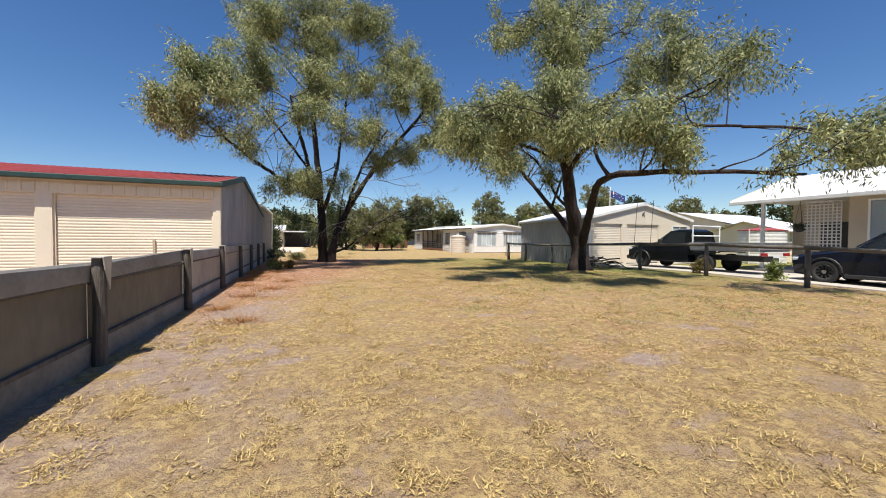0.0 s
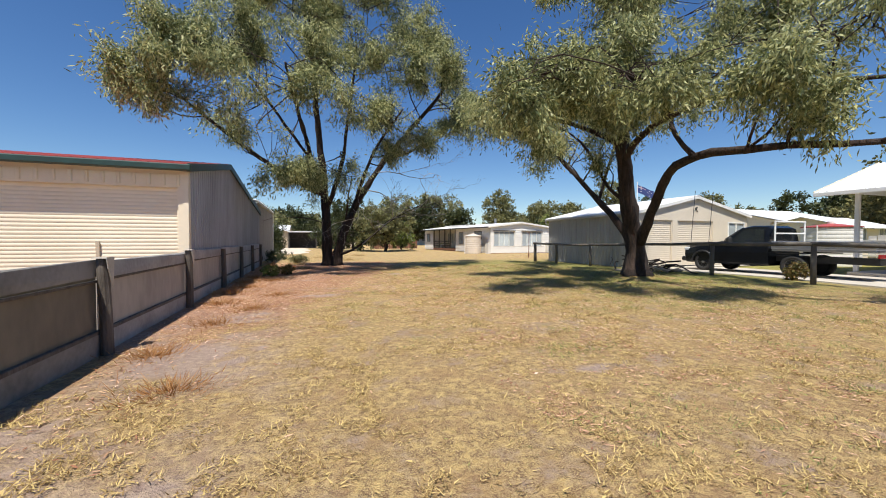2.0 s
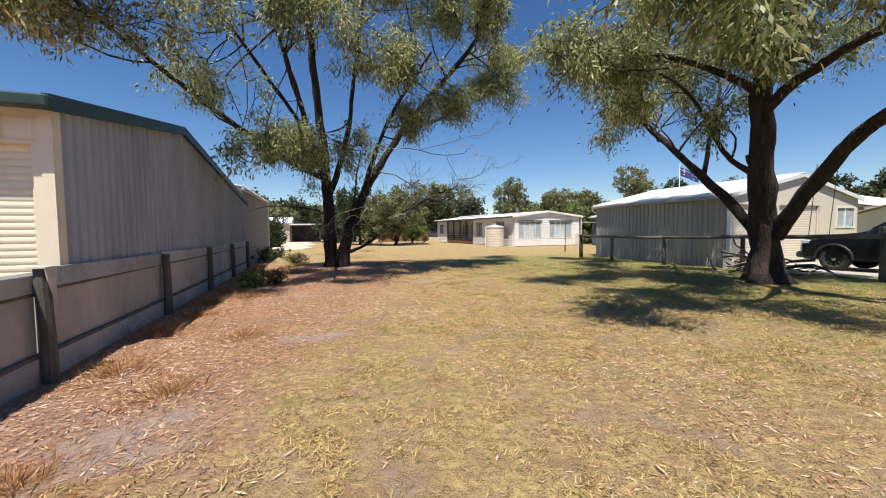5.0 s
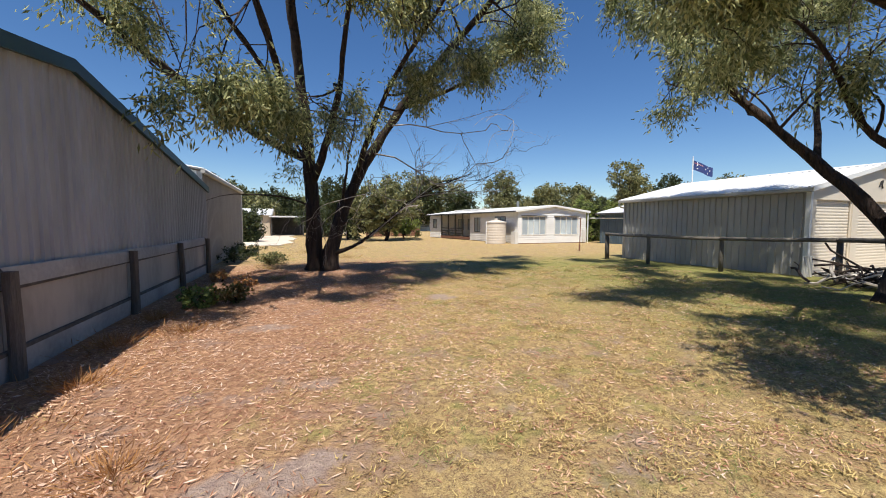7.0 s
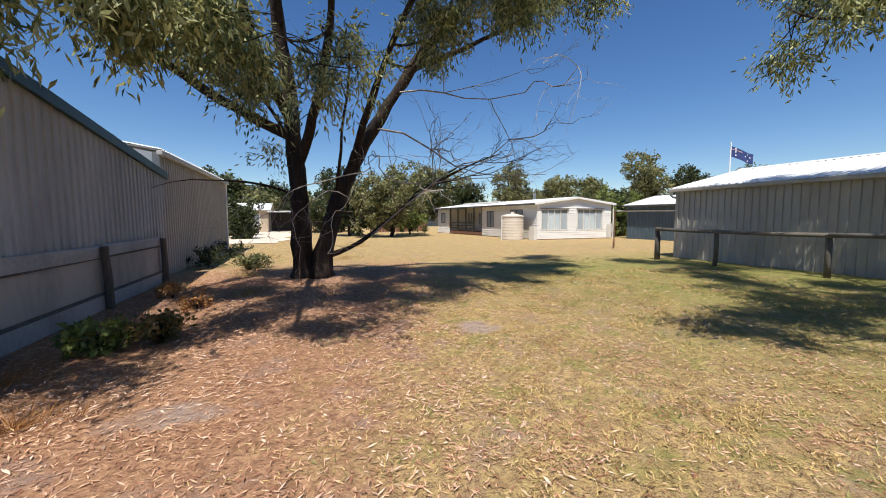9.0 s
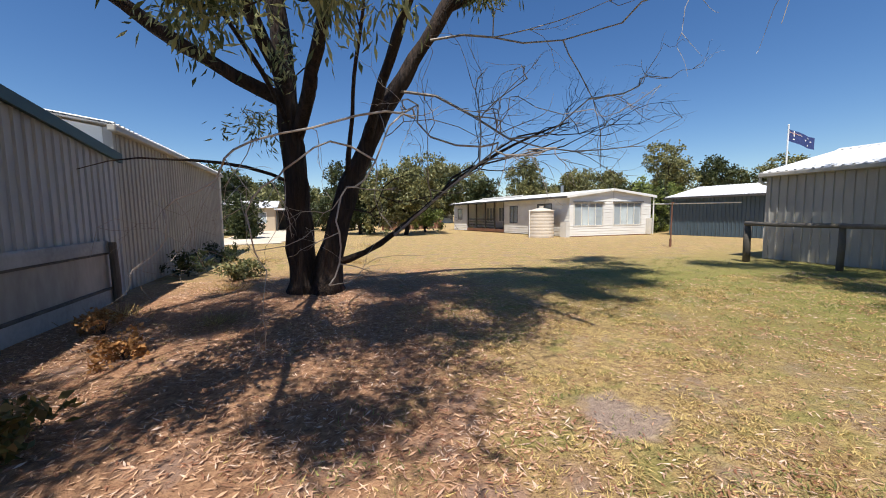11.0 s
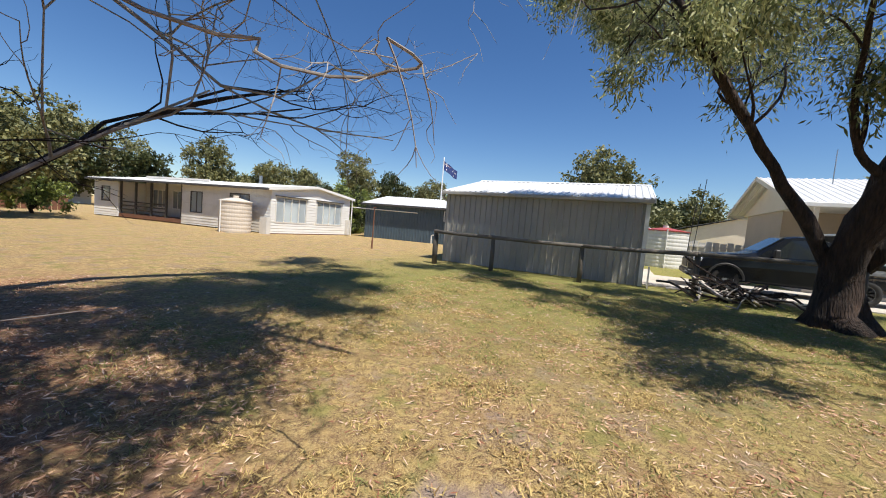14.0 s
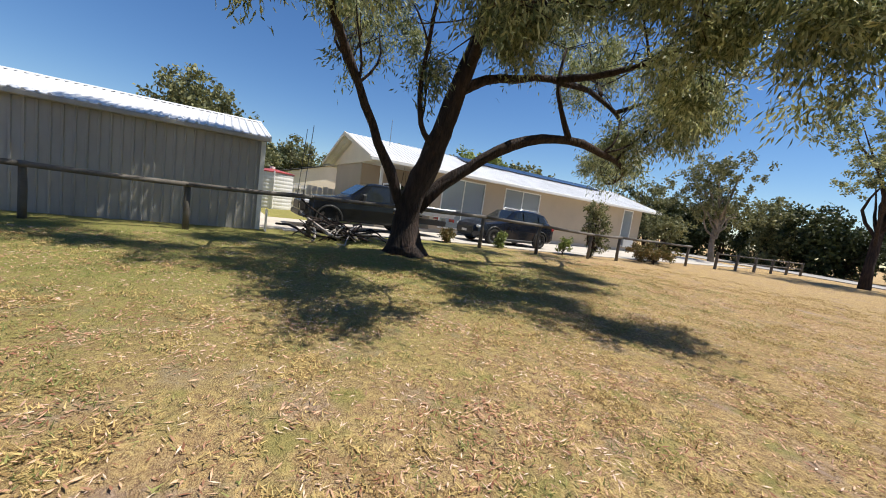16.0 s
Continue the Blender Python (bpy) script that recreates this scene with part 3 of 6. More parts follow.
def road():
    bm = bmesh.new()
    box(bm, -120, -26.5, -0.1, 120, -20.5, 0.05)
    tagged(part("road", bm, M_ROAD), "pale sealed road past the front of the lots", "road", kind="structure")


road()


# ---- the big two-door garage by the fence ----
def garage():
    g = thing("garage", -5.4, 18, 0, "large cream steel garage with red roof and roller doors", "garage")
    place = lambda s, d, z: Vector((-9.2 + s, 12.05 + d, z))
    doors = [(0.35, 3.72, 0.05, 2.42), (4.04, 7.46, 0.05, 2.42)]
    part("front_wall", holed(bmesh.new(), place, 7.65, 0, 2.8, 0.12, doors), M_CREAM, g, "cream front wall")
    for s0, s1, z0, z1 in doors:
        d = roller_door(place, s0, s1, z0, z1, g, M_CREAM, 0.1, 0.075, "closed cream roller door")
        part("handle", mapped_box(bmesh.new(), place, (s0 + s1) / 2 + 0.3, (s0 + s1) / 2 + 0.36, 0.05, 0.08, 0.75, 1.3), M_BEIGE, d)
    part("header_cladding", ribbed(bmesh.new(), (-9.2, 12.04, 0), (1, 0, 0), (0, -1, 0), 7.65, lambda s: 2.46, lambda s: 2.68, 0.25, 0.02), M_CREAM, g)
    RY, RZ, EZ, BY, BZ = 16.25, 3.6, 2.8, 23.9, 2.62
    top = lambda s: EZ + (RZ - EZ) * s / (RY - 12.05) if s < RY - 12.05 else RZ + (BZ - RZ) * (s - (RY - 12.05)) / (BY - RY)
    for x0, x1 in ((-1.69, -1.575), (-9.2, -9.08)):
        part("side_wall", prism(bmesh.new(), [(x0, 12.18, 0), (x0, BY, 0), (x0, BY, BZ), (x0, RY, RZ), (x0, 12.18, EZ)], (x1 - x0, 0, 0)), M_GREY_STEEL, g)
    part("side_cladding", ribbed(bmesh.new(), (-1.57, 12.1, 0), (0, 1, 0), (1, 0, 0), BY - 12.1, lambda s: 0.02, top, 0.19, 0.028), M_GREY_STEEL, g, "grey ribbed steel side wall")
    part("back_wall", box(bmesh.new(), -9.07, BY - 0.12, 0, -1.7, BY, BZ), M_GREY_STEEL, g)
    bm = bmesh.new()
    roof_sheet(bm, (-9.4, 11.9, EZ + 0.04), (-1.48, 11.9, EZ + 0.04), (-1.48, RY, RZ + 0.05), (-9.4, RY, RZ + 0.05))
    part("roof", bm, M_RED_ROOF, g, "faded red ribbed roof")
    bm = bmesh.new()
    roof_sheet(bm, (-9.4, BY + 0.1, BZ + 0.04), (-1.48, BY + 0.1, BZ + 0.04), (-1.48, RY, RZ + 0.05), (-9.4, RY, RZ + 0.05))
    part("roof", bm, M_GREY_STEEL, g)
    part("gutter", box(bmesh.new(), -9.4, 11.76, EZ - 0.06, -1.44, 11.9, EZ + 0.07, 0.02), M_GREEN_TRIM, g, "dark green gutter")
    for a, b in (((11.85, EZ), (RY, RZ)), ((RY, RZ), (BY + 0.1, BZ))):
        part("barge_board", prism(bmesh.new(), [(-1.53, a[0], a[1] - 0.07), (-1.53, b[0], b[1] - 0.07), (-1.53, b[0], b[1] + 0.1), (-1.53, a[0], a[1] + 0.1)], (0.06, 0, 0)), M_GREEN_TRIM, g, "dark green barge")
    part("corner_flashing", box(bmesh.new(), -1.66, 12.035, 0, -1.555, 12.16, 2.75), M_CREAM, g)


garage()


def back_shed():
    g = thing("long_shed", -5, 29, 0, "long pale grey ribbed steel shed behind the garage", "shed")
    X, Y0, Y1, H = -1.75, 24.3, 33.2, 3.28
    rise = lambda x: H + (X - x) * 0.17
    part("side_wall", box(bmesh.new(), X - 0.12, Y0, 0, X - 0.005, Y1, H), M_SHED_STEEL, g)
    part("side_cladding", ribbed(bmesh.new(), (X, Y0, 0), (0, 1, 0), (1, 0, 0), Y1 - Y0, lambda s: 0.02, lambda s: H, 0.2, 0.028), M_SHED_STEEL, g, "ribbed grey wall")
    for y0 in (Y0, Y1 - 0.1):
        part("end_wall", prism(bmesh.new(), [(X - 0.125, y0, 0), (-9, y0, 0), (-9, y0, H), (-5.4, y0, rise(-5.4)), (X - 0.125, y0, H)], (0, 0.1, 0)), M_WHITE, g, "white end wall")
    for x0 in (X + 0.12, -9.1):
        bm = bmesh.new()
        roof_sheet(bm, (x0, Y0 - 0.2, H + 0.02), (x0, Y1 + 0.1, H + 0.02), (-5.4, Y1 + 0.1, rise(-5.4) + 0.03), (-5.4, Y0 - 0.2, rise(-5.4) + 0.03))
        part("roof", bm, M_WHITE_ROOF, g, "white ribbed roof")
    part("gutter", box(bmesh.new(), X + 0.03, Y0 - 0.2, H - 0.1, X + 0.17, Y1 + 0.1, H + 0.03, 0.02), M_SHED_STEEL, g)
    part("corner_trim", box(bmesh.new(), X - 0.08, Y0 - 0.015, 0, X + 0.04, Y0 + 0.09, H), M_SHED_STEEL, g)
    part("downpipe", tube(bmesh.new(), [(X + 0.1, Y1 - 0.3, H - 0.05), (X + 0.07, Y1 - 0.3, 0.05)], 0.04, 8), M_WHITE, g)


back_shed()


# ---- the low sheet fence ----
def sheet_fence():
    f = thing("panel_fence", -1.5, 9, 0, "low fibre-cement panel fence with grey capping and posts", "fence")
    ys = [-4.4, -1.3, 1.85, 5.0, 8.3, 11.55, 14.7, 17.6, 20.45, 23.25]
    rng = random.Random(3)
    for i, (a, b) in enumerate(zip(ys, ys[1:])):
        t0, t1 = 1.1 + rng.uniform(-0.02, 0.02), 1.1 + rng.uniform(-0.02, 0.02)
        bm = bmesh.new()
        prism(bm, [(-1.535, a + 0.01, 0.26), (-1.535, b - 0.01, 0.26), (-1.535, b - 0.01, 0.92), (-1.535, a + 0.01, 0.92)], (0.012, 0, 0))
        part("panel", bm, M_PALE_SHEET if a > 8 else M_SHEET, f, "bleached grey fibre-cement sheet" if a > 8 else "stained brown fibre-cement sheet")
        bm = bmesh.new()
        prism(bm, [(-1.51, a + 0.005, t0 - 0.2), (-1.51, b - 0.005, t1 - 0.2), (-1.505, b - 0.005, t1 - 0.03), (-1.53, b - 0.005, t1), (-1.53, a + 0.005, t0), (-1.505, a + 0.005, t0 - 0.03)], (0.022, 0, 0))
        part("capping", bm, M_PALE_CAP if a > 8 else M_CAP, f)
        bm = bmesh.new()
        prism(bm, [(-1.518, a + 0.005, -0.05), (-1.518, b - 0.005, -0.05), (-1.505, b - 0.005, 0.25), (-1.505, a + 0.005, 0.25)], (0.025, 0, 0))
        part("base_board", bm, M_PALE_CAP if a > 8 else M_CAP, f)
        part("bottom_rail", box(bmesh.new(), -1.53, a + 0.005, 0.245, -1.478, b - 0.005, 0.29, 0.006), M_OLDPOST, f)
        part("batten", box(bmesh.new(), -1.522, a + 0.005, t0 - 0.235, -1.49, b - 0.005, t0 - 0.205, 0.005), M_OLDPOST, f)
    for i, y in enumerate(ys):
        lean = rng.uniform(-0.02, 0.11)
        h = 1.1 + (0.03 if i in (3, 4, 5) else -0.02)
        bm = bmesh.new()
        tube(bm, [(-1.43, y + 0.0, -0.1), (-1.43 + 0.01, y - lean * 0.5, 0.5), (-1.425, y - lean, h - 0.16), (-1.425, y - lean, h)], [0.068, 0.064, 0.06, 0.058], 10, True, 0.18)
        p = part("post", bm, M_OLDPOST, f, smooth=False)
        if i in (3, 4, 5):
            bm = bmesh.new()
            prism(bm, [(-1.35, y - lean - 0.09, h + 0.012), (-1.35, y - lean + 0.09, h + 0.012), (-1.345, y - lean + 0.065, h - 0.12), (-1.34, y - lean + 0.03, h - 0.34), (-1.345, y - lean - 0.06, h - 0.12)], (-0.012, 0, 0))
            prism(bm, [(-1.35, y - lean - 0.09, h), (-1.35, y - lean + 0.09, h), (-1.35, y - lean + 0.09, h + 0.015), (-1.35, y - lean - 0.09, h + 0.015)], (-0.14, 0, 0))
            part("post_cap", bm, M_POSTCAP, p, "bleached folded cap")


sheet_fence()


# ---- the grey gabled shed ----
def gable_shed():
    g = thing("gable_shed", 18.85, 19.4, 0, "grey steel gabled shed with cream front and white roof", "shed")
    X0, X1, Y0, Y1, H, R = 15.0, 22.7, 16.05, 22.7, 2.58, 3.42
    XM = (X0 + X1) / 2
    place = lambda s, d, z: Vector((X0 + s, Y0 + d, z))
    doors = [(0.3, 2.3, 0.04, 2.28), (2.65, 5.1, 0.04, 2.28)]
    win = (6.25, 7.4, 1.45, 2.2)
    part("front_wall", holed(bmesh.new(), place, X1 - X0, 0, H, 0.1, doors + [win]), M_SHED_DARK, g, "cream gable wall")
    part("gable", prism(bmesh.new(), [(X0, Y0, H), (X1, Y0, H), (XM, Y0, R)], (0, 0.1, 0)), M_SHED_DARK, g)
    for s0, s1, z0, z1 in doors:
        roller_door(place, s0, s1, z0, z1, g, M_SHED_DARK, 0.09, 0.09, "closed cream roller door")
    window(place, *win, g, M_WHITE, 2)
    part("side_wall", box(bmesh.new(), X0 + 0.03, Y0 + 0.105, 0, X0 + 0.1, Y1, H), M_SHED_STEEL, g)
    part("side_cladding", ribbed(bmesh.new(), (X0 + 0.025, Y0 + 0.02, 0), (0, 1, 0), (-1, 0, 0), Y1 - Y0, lambda s: 0.02, lambda s: H, 0.205, 0.03), M_SHED_STEEL, g, "grey ribbed side wall")
    part("far_side_wall", box(bmesh.new(), X1 - 0.1, Y0 + 0.105, 0, X1, Y1, H), M_SHED_STEEL, g)
    part("back_wall", prism(bmesh.new(), [(X0 + 0.105, Y1 - 0.1, 0), (X1 - 0.105, Y1 - 0.1, 0), (X1 - 0.105, Y1 - 0.1, H), (XM, Y1 - 0.1, R - 0.02), (X0 + 0.105, Y1 - 0.1, H)], (0, 0.1, 0)), M_SHED_STEEL, g)
    for xe in (X0 - 0.16, X1 + 0.16):
        bm = bmesh.new()
        roof_sheet(bm, (xe, Y0 - 0.12, H + 0.0), (xe, Y1 + 0.15, H + 0.0), (XM, Y1 + 0.15, R + 0.05), (XM, Y0 - 0.12, R + 0.05), 0.2, 0.03)
        part("roof", bm, M_WHITE_ROOF, g, "white ribbed roof")
        for yb in (Y0 - 0.13,):
            part("barge_board", prism(bmesh.new(), [(xe, yb, H - 0.09), (XM, yb, R - 0.05), (XM, yb, R + 0.09), (xe, yb, H + 0.06)], (0, 0.03, 0)), M_WHITE, g)
    part("ridge_cap", prism(bmesh.new(), [(XM - 0.2, Y0 - 0.13, R + 0.06), (XM + 0.2, Y0 - 0.13, R + 0.06), (XM, Y0 - 0.13, R + 0.13)], (0, Y1 - Y0 + 0.28, 0)), M_WHITE_ROOF, g)
    part("gutter", box(bmesh.new(), X0 - 0.2, Y0 - 0.1, H - 0.1, X0 - 0.06, Y1 + 0.15, H + 0.02, 0.02), M_SHED_STEEL, g)
    part("gutter_outlet", tube(bmesh.new(), [(X0 - 0.13, Y1 + 0.1, H - 0.08), (X0 - 0.13, Y1 + 0.12, H - 0.2), (X0 - 0.05, Y1 + 0.08, H - 0.28), (X0 + 0.1, Y1 + 0.05, H - 0.3)], 0.04, 8), M_WHITE, g, "white downpipe elbow")
    part("corner_flashing", box(bmesh.new(), X0 - 0.02, Y0 - 0.015, 0, X0 + 0.09, Y0 + 0.1, H), M_WHITE, g)
    part("emblem", tube(bmesh.new(), [(XM - 0.1, Y0 - 0.02, 2.75), (XM - 0.02, Y0 - 0.03, 2.95), (XM + 0.08, Y0 - 0.03, 2.98), (XM + 0.02, Y0 - 0.03, 2.85), (XM + 0.1, Y0 - 0.02, 2.72)], 0.02, 5), M_BLACK, g, "small dark metal ornament")


gable_shed()


def lattice(name, x, y, z, w, h, along_x, label, mat_, step=0.11, bar=0.025):
    t = thing(name, x, y, z, label, "lattice")
    for i in range(int(w / step) + 1):
        s = i * step
        bm = box(bmesh.new(), s, 0, 0, s + bar, 0.012, h)
        bm.transform(Matrix.Translation((x, y, z)) @ (Matrix() if along_x else Matrix.Rotation(radians(90), 4, "Z")))
        part("slat", bm, mat_, t)
    for i in range(int(h / step) + 1):
        s = i * step
        bm = box(bmesh.new(), 0, 0.013, s, w, 0.025, s + bar)
        bm.transform(Matrix.Translation((x, y, z)) @ (Matrix() if along_x else Matrix.Rotation(radians(90), 4, "Z")))
        part("slat", bm, mat_, t)
    return t


lattice("lattice_panel", 14.5, 15.9, 0.02, 0.45, 0.62, True, "small white garden lattice panel against the shed corner", M_OFFWHITE, 0.075, 0.03)


# ---- rail fence ----
def rail_fence():
    f = thing("rail_fence", 13.87, 10, 0, "weathered round pine post and rail fence", "fence")
    ys = [-5.2, -2.0, 1.05, 3.1, 6.25, 9.05, 11.8, 14.9, 17.7, 20.4, 22.45]
    rng = random.Random(5)
    tops = []
    for i, y in enumerate(ys):
        z = gz(13.87, y)
        h = 1.16 + rng.uniform(-0.03, 0.03)
        r = 0.07 if i < len(ys) - 1 else 0.095
        tops.append((13.87, y, z + h - 0.1))
        bm = tube(bmesh.new(), [(13.87, y, z - 0.1), (13.87 + rng.uniform(-0.03, 0.03), y, z + 0.6), (13.87, y, z + h)], [r, r * 0.96, r * 0.92], 12, True, 0.08)
        part("post", bm, M_RAIL, f, smooth=True)
    for a, b in zip(tops, tops[1:]):
        a, b = Vector(a), Vector(b)
        off = Vector((-0.1, 0, 0.04))
        mid = a.lerp(b, 0.5) + off + Vector((0, 0, -0.015))
        part("rail", tube(bmesh.new(), [a + off - (b - a) * 0.008, mid, b + off + (b - a) * 0.008], [0.06, 0.056, 0.06], 10, True, 0.1), M_RAIL, f, smooth=True)


rail_fence()


def front_fence():
    f = thing("front_fence", 13, -12, 0, "low wire and timber post fence toward the road", "fence")
    for k in range(6):
        y = -7.5 - k * 2.3
        part("post", tube(bmesh.new(), [(13.4 - k * 0.12, y, -0.1), (13.4 - k * 0.12, y, 1.0)], 0.08, 9, True, 0.1), M_RAIL, f)
        if k:
            for z in (0.9, 0.5):
                part("rail", tube(bmesh.new(), [(13.4 - k * 0.12, y, z), (13.4 - (k - 1) * 0.12, y + 2.3, z)], 0.035, 7), M_RAIL, f)


front_fence()


# ---- beige house beyond the drive ----
# the house as drawn, set back and enlarged to its true size on the lot
HOUSE_SET = Matrix.Translation((3, 16.9, 0)) @ Matrix.Diagonal((1.06, 1.06, 1.035, 1)) @ Matrix.Translation((-3, -16.9, 0))


def beige_house():
    h = thing("beige_house", 22.5, 1.5, 0, "long beige rendered house with pale steel roof", "house")
    X, YS, YN, Z0, ZT = 19.0, -8.6, 8.4, 0.1, 3.0
    place = lambda s, d, z: Vector((X + d, YN - s, z))
    wins = [(0.55, 3.0, 0.35, 2.78), (4.45, 6.95, 1.35, 2.78), (14.95, 15.9, 0.4, 2.85)]
    part("front_wall", holed(bmesh.new(), place, YN - YS, 0, ZT, 0.14, wins), M_BEIGE, h, "beige wall")
    part("plinth", box(bmesh.new(), X - 0.03, YS, 0, X - 0.004, YN, 0.22), M_CONCRETE, h)
    window(place, *wins[0], h, M_WHITE, 2, 0.9)
    window(place, *wins[1], h, M_WHITE, 2, 0.8)
    window(place, *wins[2], h, M_WHITE, 1)
    part("back_wall", box(bmesh.new(), 25.9, YS, 0, 26.04, 11.2, ZT), M_BEIGE, h)
    part("south_wall", prism(bmesh.new(), [(X + 0.145, YS, 0), (25.89, YS, 0), (25.89, YS, ZT), (22.5, YS, 4.3), (X + 0.145, YS, ZT)], (0, 0.14, 0)), M_BEIGE, h)
    part("recess_wall", box(bmesh.new(), X + 0.145, YN - 0.14, 0, 21.4, YN, ZT), M_BEIGE, h)
    part("porch_inner_wall", box(bmesh.new(), 21.41, YN - 0.14, 0, 21.55, 11.2, ZT), M_BEIGE, h)
    part("north_wall", box(bmesh.new(), 21.56, 11.06, 0, 25.89, 11.2, ZT), M_BEIGE, h)
    part("north_gable", prism(bmesh.new(), [(18.5, 11.2, ZT), (26.4, 11.2, ZT), (22.5, 11.2, 4.3)], (0, 0.1, 0)), M_CREAM, h, "cream boarded gable")
    part("porch_ceiling", box(bmesh.new(), 18.5, YN + 0.01, ZT - 0.02, 21.4, 11.19, ZT + 0.02), M_WHITE, h)
    part("porch_door", box(bmesh.new(), 21.36, 9.3, 0.12, 21.405, 10.2, 2.15), M_DKTIMBER, h)
    part("porch_floor", box(bmesh.new(), X - 0.2, YN + 0.005, 0, 21.4, 11.2, 0.16), M_CONCRETE, h)
    for y in (11.05,):
        part("porch_post", box(bmesh.new(), X - 0.06, y - 0.06, 0.16, X + 0.06, y + 0.06, ZT - 0.03, 0.01), M_WHITE, h)
    for a, b, c in (((18.25, 3.02), (22.5, 4.42), 1), ((26.75, 3.02), (22.5, 4.42), -1)):
        bm = bmesh.new()
        roof_sheet(bm, (a[0], -9.6, a[1]), (a[0], 11.9, a[1]), (b[0], 11.9, b[1]), (b[0], -9.6, b[1]), 0.24, 0.03)
        part("roof", bm, M_WHITE_ROOF, h, "pale ribbed steel roof")
        part("gutter", box(bmesh.new(), a[0] - 0.1 * (c > 0), -9.6, a[1] - 0.12, a[0] + 0.1 * (c < 0) + 0.02, 11.9, a[1] + 0.03, 0.02), M_WHITE, h)
        for y in (11.9, -9.63):
            part("barge_board", prism(bmesh.new(), [(a[0], y, a[1] - 0.1), (b[0], y, b[1] - 0.1), (b[0], y, b[1] + 0.08), (a[0], y, a[1] + 0.08)], (0, 0.03, 0)), M_CREAM, h)
    part("soffit", box(bmesh.new(), 18.27, -9.55, ZT - 0.025, X - 0.005, YN, ZT + 0.0), M_WHITE, h)
    part("balustrade", box(bmesh.new(), X - 0.1, -8.0, 0.3, X - 0.05, -6.9, 0.95), M_WHITE, h)
    for k in range(7):
        y = -6.5 + k * 1.72
        bm = prism(bmesh.new(), [(21.2, y, 4.09), (21.2, y + 1.66, 4.09), (22.25, y + 1.66, 4.435), (22.25, y, 4.435)], (-0.012, 0, 0.04))
        part("solar_panel", bm, M_SOLAR, h, "dark solar panel")
    part("aerial", tube(bmesh.new(), [(21.4, 9.9, 4.0), (21.4, 9.9, 5.4)], 0.02, 6), M_ALLOY, h)
    h.matrix_world = HOUSE_SET @ h.matrix_world


beige_house()
lattice("porch_lattice", 20.07, 8.12, 1.0, 1.15, 1.95, False, "white diamond lattice screen on the porch", M_OFFWHITE, 0.13, 0.04)


def hanging_basket(x, y, z):
    t = thing("hanging_basket", x, y, z, "dark hanging plant basket under the porch", "planter")
    bm = bmesh.new()
    bmesh.ops.create_uvsphere(bm, u_segments=14, v_segments=8, radius=0.2)
    bmesh.ops.delete(bm, geom=[v for v in bm.verts if v.co.z > 0.03], context="VERTS")
    bm.transform(Matrix.Translation((x, y, z)))
    part("bowl", bm, M_BLACK, t)
    for a in (0, 2.1, 4.2):
        part("chain", tube(bmesh.new(), [(x + 0.18 * math.cos(a), y + 0.18 * math.sin(a), z), (x, y, 3.06)], 0.006, 4), M_BLACK, t)
    rng = np.random.default_rng(4)
    at = np.array((x, y, z + 0.05)) + rng.normal(size=(500, 3)) * (0.14, 0.14, 0.06)
    al = rng.normal(size=(500, 3))
    al /= np.linalg.norm(al, axis=1, keepdims=True)
    v, f = leaf_quads(at, al, np.full(500, 0.1), np.full(500, 0.03), rng)
    from_arrays("foliage", v, f, M_LEAF_DARK, t)


hanging_basket(20.17, 9.48, 1.95)


